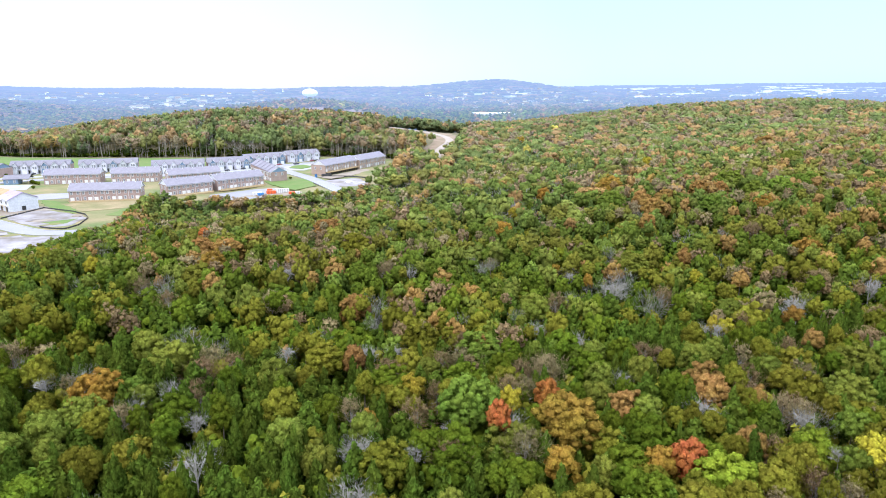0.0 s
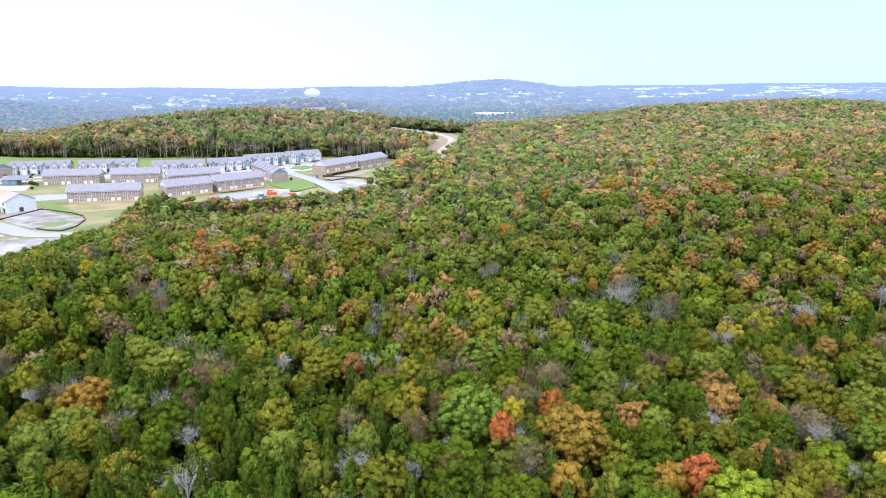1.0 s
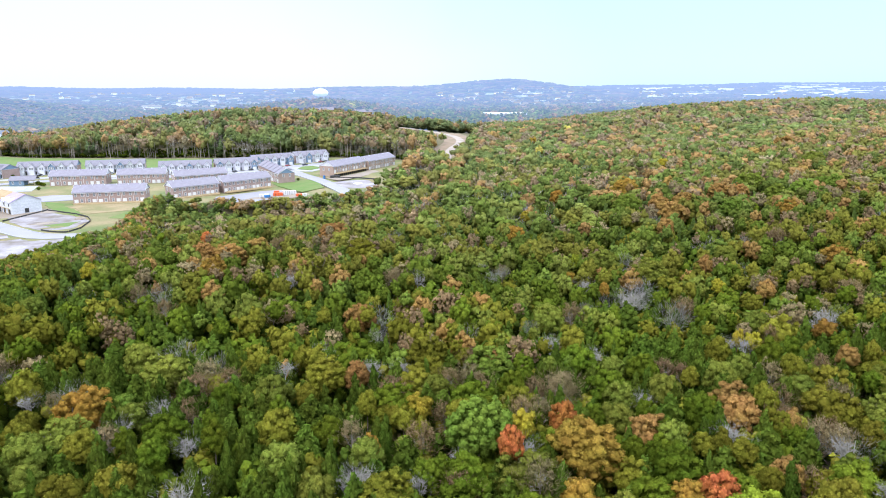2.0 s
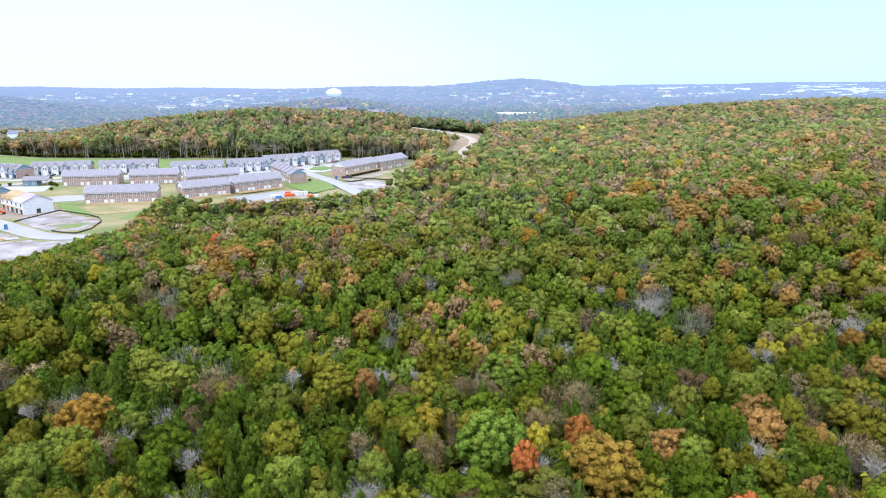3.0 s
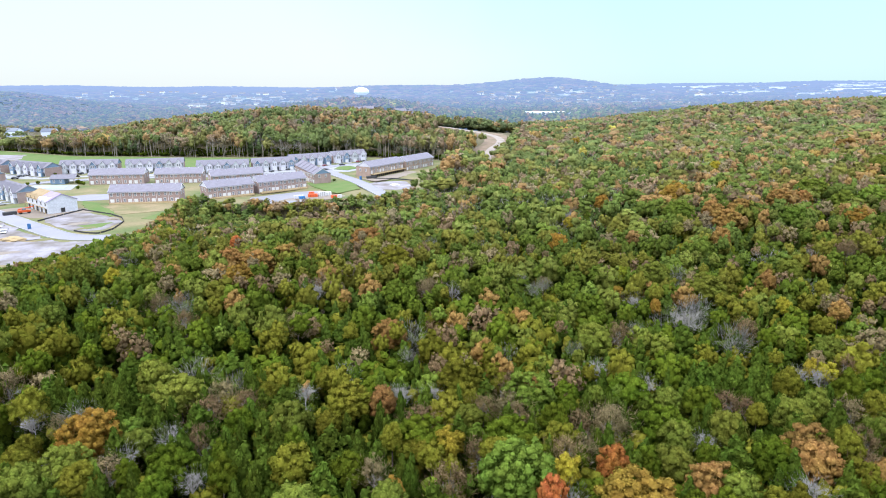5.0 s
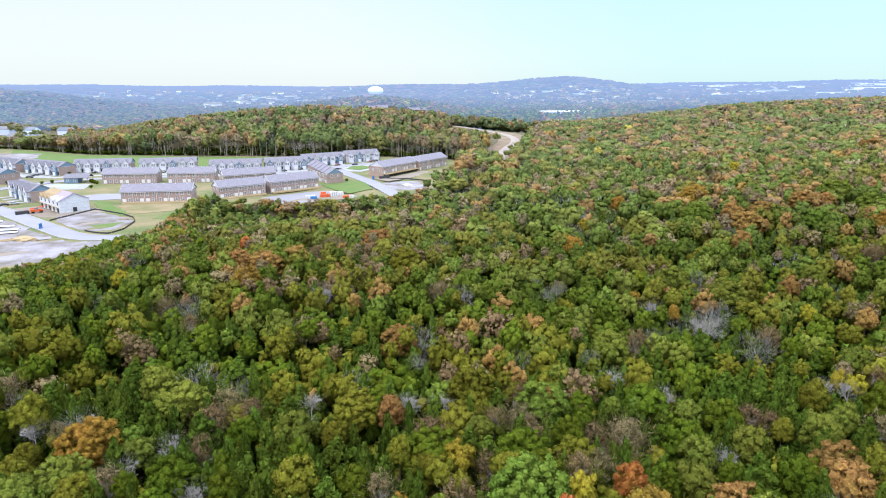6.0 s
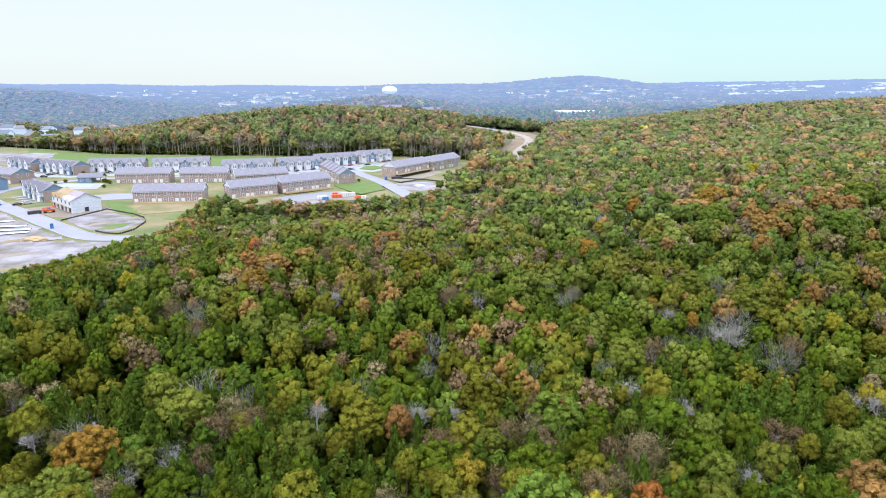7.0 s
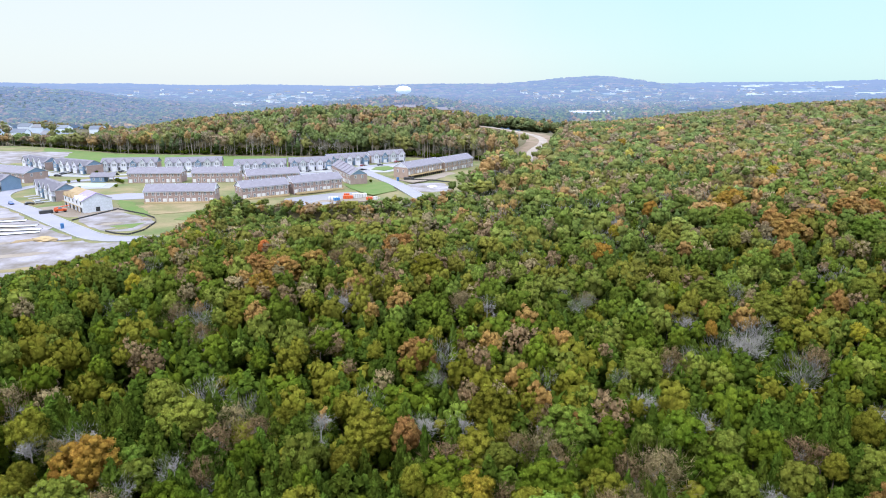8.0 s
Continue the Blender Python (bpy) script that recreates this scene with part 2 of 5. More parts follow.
CLEARING = [(-420, 655), (-368, 631), (-287, 578), (-180, 556), (-102, 549), (-35, 543), (30, 515), (45, 480), (36, 436), (14, 366), (4, 342), (-8, 326),
            (-26, 320), (-46, 313), (-66, 312), (-84, 317), (-99, 317), (-104, 298), (-101, 268), (-96, 238), (-106, 214), (-112, 191), (-124, 176), (-230, 92), (-520, 160), (-520, 655)]
TRACK = [(62, 480), (76, 540), (84, 572), (96, 600), (102, 632), (101, 665), (94, 700), (83, 735), (69, 765), (53, 790), (30, 806)]


def edge_distance(x, y, poly, closed=True):
    """Distance of points to a polygon's edge, and whether they lie inside."""
    best = np.full(np.shape(x), 1e9)
    inside = np.zeros(np.shape(x), bool)
    n = len(poly)
    for i in range(n if closed else n - 1):
        (ax, ay), (bx, by) = poly[i], poly[(i + 1) % n]
        dx, dy = bx - ax, by - ay
        k = np.clip(((x - ax) * dx + (y - ay) * dy) / (dx * dx + dy * dy), 0, 1)
        best = np.minimum(best, np.hypot(x - ax - k * dx, y - ay - k * dy))
        if closed and dy != 0:
            cross = (ay > y) != (by > y)
            inside ^= cross & (x < (bx - ax) * (y - ay) / dy + ax)
    return best, inside


def smooth(v):
    v = np.clip(v, 0, 1)
    return v * v * (3 - 2 * v)


def ground(x, y):
    x, y = np.asarray(x, float), np.asarray(y, float)
    h = np.full(np.broadcast(x, y).shape, 2.2)
    for cx, cy, s, a in HILLS:
        h = h + a * np.exp(-((x - cx) ** 2 + (y - cy) ** 2) / (2 * s * s))
    for cx, cy, sx, sy, a in FAR_HILLS:
        h = h + a * np.exp(-((x - cx) ** 2) / (2 * sx * sx) - ((y - cy) ** 2) / (2 * sy * sy))
    r = np.hypot(x, y)
    h = h + 5 * smooth((r - 700) / 400) + 63 * np.clip((r - 900) / 3900, 0, 1.2) ** 1.6
    h = h + 1.2 * np.sin(x / 37 + 1.3 * np.sin(y / 51)) * np.sin(y / 43 + 0.7) + 3.5 * smooth((r - 900) / 500) * np.sin(x / 170 + y / 400) * np.sin(y / 210 + 1)
    d, inside = edge_distance(x, y, CLEARING)
    south = smooth((360 - y) / 30) * smooth((y - 225) / 30)
    w = np.where(inside, 1.0, smooth(1 - d / (38 - 26 * south)))
    flat = PLATEAU - 0.08 + 0.06 * np.sin(x / 9) * np.sin(y / 11)
    for cx, cy, s, a in ((-55, 342, 14, -2.6), (-3, 384, 14, -2.0)):
        flat = flat + a * np.exp(-((x - cx) ** 2 + (y - cy) ** 2) / (2 * s * s))
    return h * (1 - w) + flat * w


def axis(lo, hi, a, b, fine, grow):
    """Grid lines, fine between a and b and growing outwards to lo and hi."""
    mid = list(np.arange(a, b + 0.1, fine))
    step, v = fine, b
    while v < hi:
        step *= grow
        v = min(hi, v + step)
        mid.append(v)
    step, v = fine, a
    while v > lo:
        step *= grow
        v = max(lo, v - step)
        mid.insert(0, v)
    return np.array(mid)


gx, gy = axis(-4000, 4000, -330, 120, 5, 1.09), axis(-900, 4850, 190, 600, 5, 1.07)
X, Y = np.meshgrid(gx, gy)
Z = ground(X, Y)
nx, ny = len(gx), len(gy)
idx = np.arange(nx * ny).reshape(ny, nx)
quads = np.stack([idx[:-1, :-1], idx[:-1, 1:], idx[1:, 1:], idx[1:, :-1]], -1).reshape(-1, 4)
gme = bpy.data.meshes.new("ground")
gme.from_pydata(np.stack([X, Y, Z], -1).reshape(-1, 3).tolist(), [], quads.tolist())
gme.materials.append(FLOOR)
gme.materials.append(GRASS)
cxm, cym = (X[:-1, :-1] + X[1:, 1:]) / 2, (Y[:-1, :-1] + Y[1:, 1:]) / 2
ed, ein = edge_distance(cxm, cym, CLEARING)
# outer ground carries distance haze as a blue glow, stepped by radius
gme.materials.append(hazed_surface("hazy_fields", (0.085, 0.095, 0.06), (0.075, 0.14, 0.25), 0.7))
gme.materials.append(hazed_surface("hazy_far_fields", (0.12, 0.13, 0.11), (0.21, 0.34, 0.56), 0.9))
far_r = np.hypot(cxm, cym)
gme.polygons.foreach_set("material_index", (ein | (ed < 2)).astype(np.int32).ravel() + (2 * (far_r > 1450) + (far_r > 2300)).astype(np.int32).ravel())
gme.polygons.foreach_set("use_smooth", np.ones(len(quads), bool))
tagged(new("ground", gme), "rolling wooded ground with a mown clearing for new houses", "ground", kind="structure")


# ---- building blocks ----
def part(name, bm, material, parent, label=""):
    me = bpy.data.meshes.new(name)
    bm.to_mesh(me)
    bm.free()
    me.materials.append(material)
    ob = new(name, me)
    ob.parent = parent
    if label:
        tagged(ob, label)
    return ob


def shared(name, me, parent, m=None):
    """Another piece on a mesh that is there already."""
    ob = new(name, me)
    ob.parent = parent
    if m is not None:
        ob.matrix_basis = m
    return ob


def empty(name, m, label, category, group=""):
    ob = new(name)
    ob.empty_display_size = 0.2
    ob.matrix_basis = m
    return tagged(ob, label, category, group)


def prism(bm, outline, a, b, axis_name="z"):
    """Extrudes a closed outline of (u, v) between a and b along an axis."""
    put = {"z": lambda u, v, w: (u, v, w), "x": lambda u, v, w: (w, u, v), "y": lambda u, v, w: (u, w, v)}[axis_name]
    lo, hi = [bm.verts.new(put(u, v, a)) for u, v in outline], [bm.verts.new(put(u, v, b)) for u, v in outline]
    n = len(outline)
    bm.faces.new(lo)
    bm.faces.new(hi)
    for i in range(n):
        bm.faces.new((lo[i], lo[(i + 1) % n], hi[(i + 1) % n], hi[i]))
    return bm


def solid(bm):
    bmesh.ops.recalc_face_normals(bm, faces=bm.faces)
    return bm


def box(bm, x0, x1, y0, y1, z0, z1):
    return prism(bm, [(x0, y0), (x1, y0), (x1, y1), (x0, y1)], z0, z1)


def block(x0, x1, y0, y1, z0, z1):
    return solid(box(bmesh.new(), x0, x1, y0, y1, z0, z1))


def tube(bm, a, b, ra, rb, n=5):
    """A tapered limb from a to b."""
    a, b = Vector(a), Vector(b)
    d = (b - a).normalized()
    s = d.orthogonal().normalized()
    t = d.cross(s)
    lo = [bm.verts.new(a + ra * (math.cos(6.2832 * i / n) * s + math.sin(6.2832 * i / n) * t)) for i in range(n)]
    hi = [bm.verts.new(b + rb * (math.cos(6.2832 * i / n) * s + math.sin(6.2832 * i / n) * t)) for i in range(n)]
    for i in range(n):
        bm.faces.new((lo[i], lo[(i + 1) % n], hi[(i + 1) % n], hi[i]))
    bm.faces.new(hi)


def sheet(name, outline, z, material, label, category, lift=0.0, rough=0.8, seed=1, thick=0.3):
    """A laid patch of ground with an uneven rim."""
    rng = random.Random(seed)
    pts = []
    for i, (ax, ay) in enumerate(outline):
        bx, by = outline[(i + 1) % len(outline)]
        n = max(1, int(math.hypot(bx - ax, by - ay) / 4))
        for k in range(n):
            f = k / n
            pts.append((ax + (bx - ax) * f + rng.uniform(-rough, rough), ay + (by - ay) * f + rng.uniform(-rough, rough)))
    bm = prism(bmesh.new(), pts, z - thick, z + lift)
    bmesh.ops.triangulate(bm, faces=bm.faces)
    me = bpy.data.meshes.new(name)
    solid(bm).to_mesh(me)
    bm.free()
    me.materials.append(material)
    return tagged(new(name, me), label, category, kind="structure")


def glide(points, step=3.0):
    """A smooth line through points."""
    p = [Vector((*q, 0)) for q in points]
    p = [2 * p[0] - p[1]] + p + [2 * p[-1] - p[-2]]
    out = []
    for i in range(1, len(p) - 2):
        n = max(2, int((p[i + 1] - p[i]).length / step))
        for k in range(n):
            t = k / n
            out.append(0.5 * (2 * p[i] + (p[i + 1] - p[i - 1]) * t + (2 * p[i - 1] - 5 * p[i] + 4 * p[i + 1] - p[i + 2]) * t * t
                              + (3 * p[i] - p[i - 1] - 3 * p[i + 1] + p[i + 2]) * t ** 3))
    out.append(p[-2])
    return out


def ribbon(points, offset_a, offset_b, low, high, follow=False):
    """A strip along a line between two sideways offsets, low to high."""
    line = glide(points)
    bm = bmesh.new()
    rows = []
    for i, c in enumerate(line):
        d = (line[min(i + 1, len(line) - 1)] - line[max(i - 1, 0)]).normalized()
        s = Vector((d.y, -d.x, 0))
        row = []
        for off, z in ((offset_a, low), (offset_a, high), (offset_b, high), (offset_b, low)):
            q = c + s * off
            base = float(ground(q.x, q.y)) if follow else 0.0
            row.append(bm.verts.new((q.x, q.y, base + z)))
        rows.append(row)
    for r0, r1 in zip(rows, rows[1:]):
        for i in range(4):
            bm.faces.new((r0[i], r0[(i + 1) % 4], r1[(i + 1) % 4], r1[i]))
    bm.faces.new(rows[0])
    bm.faces.new(rows[-1])
    return solid(bm)


# ---- clearing: roads, pads, lawns ----
def road(name, points, width, label, z=PLATEAU):
    root = tagged(new(name), label, "road", kind="structure")
    part("carriageway", ribbon(points, -width / 2, width / 2, z - 0.3, z + 0.1), ASPHALT, root)
    for s in (-1, 1):
        a, b = sorted((s * width / 2, s * (width / 2 + 0.5)))
        part("kerb", ribbon(points, a, b, z - 0.3, z + 0.22), CONCRETE, root, "pale concrete kerb")
    return root


road("road_1", [(-92, 243), (-108, 247), (-130, 249), (-153, 268), (-190, 303), (-219, 329), (-236, 350), (-241, 370), (-236, 388), (-222, 408), (-200, 420), (-150, 428), (-100, 432), (-70, 444), (-50, 462)], 8.0,
     "curving pale asphalt estate road with concrete kerbs")
road("road_2", [(-4, 330), (-14, 362), (-26, 396), (-44, 436), (-54, 466), (-44, 484), (-22, 496)], 7.5, "straight pale asphalt road up to a turning head")
sheet("pavement", [(-178, 340), (-166, 336), (-152, 340), (-149, 350), (-158, 358), (-172, 357), (-180, 350)], PLATEAU, ASPHALT, "pale asphalt turning circle behind the brick row", "pavement", 0.09, 0.3, 3)
sheet("gravel_yard", [(-110, 241), (-130, 241), (-156, 262), (-192, 297), (-226, 326), (-300, 330), (-330, 240), (-240, 100), (-124, 178), (-113, 192), (-107, 214), (-99, 236)], PLATEAU, GRAVEL, "pale graded gravel of the building site", "gravel", 0.03, 1.5, 5)
sheet("house_pad", [(-156, 281), (-162, 292), (-150, 303), (-128, 288), (-122, 279), (-123, 262), (-134, 260), (-146, 270)], PLATEAU, GRAVEL, "levelled gravel pad for a new house", "gravel", 0.04, 0.8, 7)
sheet("site_dirt", [(-196, 312), (-184, 322), (-150, 312), (-146, 304), (-166, 290), (-180, 300)], PLATEAU, DIRT, "bare trampled dirt round an unfinished house", "dirt", 0.035, 0.8, 9)
sheet("straw_bank", [(-150, 330), (-138, 326), (-127, 328), (-114, 331), (-106, 319), (-108, 306), (-122, 300), (-130, 296), (-142, 312)], PLATEAU, STRAW, "straw-covered seeded bank below the brick row", "grass", 0.03, 1.2, 11)
sheet("lawn", [(-57, 392), (-30, 400), (-22, 366), (-34, 350), (-42, 362), (-50, 376)], PLATEAU, LAWN, "bright new lawn beside the estate road", "lawn", 0.04, 0.6, 13)
sheet("lawn", [(-166, 337), (-157, 331), (-142, 311), (-131, 296), (-133, 292), (-142, 301), (-154, 314)], PLATEAU, LAWN, "new grass on the slope", "grass", 0.05, 0.8, 15)
sheet("lawn", [(-112, 322), (-104, 318), (-104, 300), (-106, 282), (-116, 286), (-112, 302)], PLATEAU, LAWN, "new grass at the foot of the straw bank", "grass", 0.05, 1.0, 35)
sheet("lawn", [(-138, 271), (-131, 275), (-125, 278), (-126, 268), (-131, 264)], PLATEAU, LAWN, "thin new grass on the corner of a pad", "grass", 0.07, 0.8, 16)
sheet("lawn", [(-46, 459), (-36, 452), (-28, 466), (-36, 478), (-44, 474)], PLATEAU, LAWN, "green island of the turning head", "lawn", 0.3, 0.3, 17)
sheet("pavement", [(-70, 456), (-52, 448), (-34, 444), (-20, 470), (-20, 500), (-36, 494), (-62, 474)], PLATEAU, CONCRETE, "pale concrete turning head and drives", "pavement", 0.06, 0.4, 19)
sheet("parking_yard", [(-86, 338), (-74, 348), (-58, 361), (-44, 364), (-38, 352), (-40, 330), (-58, 322), (-78, 326)], PLATEAU - 0.65, POND, "smooth grey yard below a brick row", "yard", 0.05, 0.5, 21, 2.0)
sheet("slab_pad", [(-20, 394), (-6, 408), (4, 404), (10, 378), (2, 356), (-12, 352)], PLATEAU - 1.0, GRAVEL, "pale stone base for the next row of houses", "gravel", 0.05, 0.8, 23, 1.5)
sheet("site_dirt", [(-24, 408), (-14, 412), (8, 446), (14, 440), (0, 410), (-14, 396)], PLATEAU, DIRT, "brown graded dirt below the big brick row", "dirt", 0.03, 1.0, 25)
sheet("site_dirt", [(-64, 330), (-40, 332), (-28, 344), (-34, 350), (-42, 342), (-60, 338)], PLATEAU - 0.6, DIRT, "pale dirt storage yard", "dirt", 0.03, 1.0, 27, 1.4)
sheet("pavement", [(-300, 440), (-262, 432), (-232, 424), (-190, 440), (-190, 449), (-235, 432), (-272, 450), (-300, 468)], PLATEAU, CONCRETE, "pale concrete drives before the back row", "pavement", 0.05, 0.4, 29)
sheet("pavement", [(-190, 436), (-140, 432), (-100, 438), (-70, 450), (-74, 459), (-103, 444), (-140, 438), (-190, 449)], PLATEAU, CONCRETE, "pale concrete drives before the back row", "pavement", 0.055, 0.4, 30)
sheet("pavement", [(-400, 520), (-330, 500), (-310, 540), (-330, 590), (-420, 600)], PLATEAU, GRAVEL, "pale open lot at the end of the estate", "gravel", 0.03, 1.2, 31)
sheet("pool_deck", [(-224, 384), (-222, 399), (-196, 397), (-190, 376), (-205, 374)], PLATEAU, CONCRETE, "pale concrete pool deck", "pavement", 0.05, 0.2, 32)
sheet("lawn", [(-380, 634), (-332, 604), (-287, 575), (-180, 553), (-112, 546), (-96, 500), (-110, 468), (-150, 480), (-196, 476), (-236, 472), (-276, 484), (-318, 512)], PLATEAU, LAWN, "green mown slope between the back rows and the wood", "lawn", 0.02, 1.0, 34)
sheet("swimming_pool", [(-217, 386), (-216, 395), (-200, 393), (-197, 381)], PLATEAU, POOL, "pale covered swimming pool", "pool", 0.12, 0.05, 33)
for k, (x, y, w, t, m) in enumerate(((-170, 236, 11, 3.2, DIRT), (-146, 222, 8, 3.0, DIRT), (-200, 284, 10, 2.6, DIRT), (-214, 246, 13, 4.0, DIRT), (-138, 246, 7, 1.8, STRAW), (-186, 210, 9, 3.0, STRAW),
                                          (-134, 204, 6, 2.4, STRAW), (-152, 196, 9, 3.0, POND), (-196, 228, 7, 2.0, POND), (-228, 286, 9, 3.0, STRAW), (-140, 276, 5, 2.0, DIRT), (-132, 266, 4, 1.6, STRAW))):
    rim = [(x + w * (1 + 0.3 * math.sin(3 * a + k)) * math.cos(a) - t * math.sin(a) * 0.5, y + t * (1 + 0.3 * math.cos(2 * a + k)) * math.sin(a) + 0.5 * w * math.cos(a)) for a in [6.283 * i / 14 for i in range(14)]]
    sheet("bare_patch", rim, PLATEAU, m, "worn patch on the gravel of the building site", "ground", 0.055 + 0.002 * k, 0.5, 40 + k, 0.3)
track = tagged(new("dirt_track"), "pale winding dirt haul road through the wooded saddle", "road", kind="structure")
part("haul_road", ribbon(TRACK, -3.8, 3.8, -0.5, 0.35, True), HAUL, track)
part("cut_bank", ribbon(TRACK, -16, -3.8, -0.5, 0.3, True), SCRUB, track, "brown cleared bank")
part("cut_bank", ribbon(TRACK, 3.8, 16, -0.5, 0.3, True), SCRUB, track, "dried grassy verge")


# ---- houses ----
def mesh_of(name, bm, material):
    me = bpy.data.meshes.new(name)
    solid(bm).to_mesh(me)
    bm.free()
    me.materials.append(material)
    return me


def frame_mesh():
    bm = bmesh.new()
    for x0, x1, z0, z1 in ((-0.62, 0.62, 0.78, 0.92), (-0.62, 0.62, -0.92, -0.78), (-0.62, -0.5, -0.78, 0.78), (0.5, 0.62, -0.78, 0.78), (-0.5, 0.5, -0.04, 0.04)):
        box(bm, x0, x1, -0.12, 0.02, z0, z1)
    return mesh_of("window", bm, TRIM)


WIN = frame_mesh()
PANE = mesh_of("pane", box(bmesh.new(), -0.5, 0.5, -0.04, 0.02, -0.78, 0.78), GLASS)
DOOR = mesh_of("patio_door", box(bmesh.new(), -0.95, 0.95, -0.10, 0.02, 0, 2.1), TRIM)
GARAGE = mesh_of("garage_door", box(bmesh.new(), -1.3, 1.3, -0.10, 0.02, 0, 2.25), TRIM)
POST = mesh_of("post", box(bmesh.new(), -0.08, 0.08, -0.08, 0.08, -3.0, 0), TIMBER)


def window(root, x, y, z, turn=0.0):
    w = shared("window", WIN, root, pose(x, y, z, 0, 0, turn))
    shared("pane", PANE, w)


def pitched(length, depth, eaves, rise, over=0.4, thick=0.28, x0=0.0, y0=0.0):
    """A gable roof of two slabs, ridge along x."""
    k = rise / (depth / 2)
    low, top = eaves - over * k, eaves + rise
    bm = bmesh.new()
    prism(bm, [(y0 - over, low), (y0 + depth / 2, top), (y0 + depth + over, low), (y0 + depth + over, low + thick), (y0 + depth / 2, top + thick), (y0 - over, low + thick)], x0 - over, x0 + length + over, "x")
    return solid(bm)


def gable_body(length, depth, eaves, rise):
    return solid(prism(bmesh.new(), [(0, -3), (depth, -3), (depth, eaves), (depth / 2, eaves + rise), (0, eaves)], 0, length, "x"))


def stance(p0, p1, z=PLATEAU):
    return pose(p0[0], p0[1], z, 0, 0, math.degrees(math.atan2(p1[1] - p0[1], p1[0] - p0[0]))), math.hypot(p1[0] - p0[0], p1[1] - p0[1])


def brick_row(p0, p1, depth, units, label, brick=BRICK, gable=SIDING, deck=0.0, eaves=5.8, rise=3.1, stepped=0.0, lift=0.0):
    """A two-storey brick row seen from its garden side, with patio doors, paired windows and a timber deck."""
    m, length = stance(p0, p1)
    root = empty("row_house", m, label, "house", "brick rows")
    part("wall", gable_body(length, depth, eaves, rise), brick, root)
    if stepped:
        for i in range(units):
            up = stepped * (units - 1 - i)
            part("roof", pitched(length / units - 0.1, depth, eaves + up, rise, 0.25, 0.3, i * length / units + 0.05), SHINGLE, root, "stepped grey shingle roof")
            part("party_wall", solid(prism(bmesh.new(), [(0, eaves - 0.2), (depth, eaves - 0.2), (depth, eaves + up), (depth / 2, eaves + rise + up), (0, eaves + up)], i * length / units + 0.1, (i + 1) * length / units - 0.1, "x")), brick, root)
    else:
        part("roof", pitched(length, depth, eaves, rise), SHINGLE, root, "grey shingle gable roof")
    for x, s in ((-0.06, 0), (length - 0.03, 0)):
        bm = prism(bmesh.new(), [(0.3, eaves + 0.15), (depth - 0.3, eaves + 0.15), (depth / 2, eaves + rise - 0.1)], x, x + 0.09, "x")
        part("gable_siding", solid(bm), gable, root, "painted siding in the gable")
    k = rise / (depth / 2)
    for x in (-0.47, length + 0.40):
        bm = prism(bmesh.new(), [(-0.42, eaves - 0.42 * k - 0.05), (depth / 2, eaves + rise - 0.05), (depth + 0.42, eaves - 0.42 * k - 0.05), (depth + 0.42, eaves - 0.42 * k + 0.26), (depth / 2, eaves + rise + 0.26), (-0.42, eaves - 0.42 * k + 0.26)], x, x + 0.07, "x")
        part("barge_board", solid(bm), TRIM, root, "white barge boards")
    step = length / units
    for i in range(units):
        c = (i + 0.5) * step
        for dx in (-0.27, 0.27):
            window(root, c + dx * step, 0, 5.45 if lift else 4.55)
        flip = 1 if i % 2 else -1
        shared("patio_door", DOOR, root, pose(c + flip * 0.24 * step, 0, 0.1 + lift))
        window(root, c - flip * 0.2 * step, 0, 1.25 + lift * 1.1 if lift else 1.55)
        part("roof_vent", block(c - 0.2, c + 0.2, depth * 0.42, depth * 0.46, eaves + rise * 0.8, eaves + rise + 0.35), SIDING_GREY, root)
        if i:
            part("downpipe", block(i * step - 0.07, i * step + 0.07, -0.16, 0.0, 0, eaves - 0.3), TRIM, root, "white downpipe")
    part("gutter", block(-0.3, length + 0.3, -0.56, -0.42, eaves - 0.42, eaves - 0.28), TRIM, root, "white gutter")
    for y in (depth * 0.3, depth * 0.7):
        window(root, 0, y, 4.5, -90)
        window(root, length, y, 4.5, 90)
    if deck:
        part("deck", block(0.6, length - 0.6, -2.6, -0.02, lift - 0.35, lift + (0.0 if lift else 0.32)), TIMBER, root, "new pine deck along the back")
        part("deck_rail", block(0.6, length - 0.6, -2.62, -2.54, lift + 0.75, lift + 0.95), TIMBER, root)
        n = int(length / 2.4)
        for i in range(n + 1):
            x = 0.8 + (length - 1.6) * i / n
            shared("post", POST, root, pose(x, -2.5, lift + 0.9))
            if deck > 1:
                shared("post", POST, root, pose(x, -2.5, lift - 0.3))
        if deck > 1:
            # solid near-black block stands in for the shade below the deck
            part("under_deck", block(0.9, length - 0.9, -0.9, -0.03, lift - 2.9, lift - 0.4), DARK, root, "dark block for the shade under the deck")
    return root


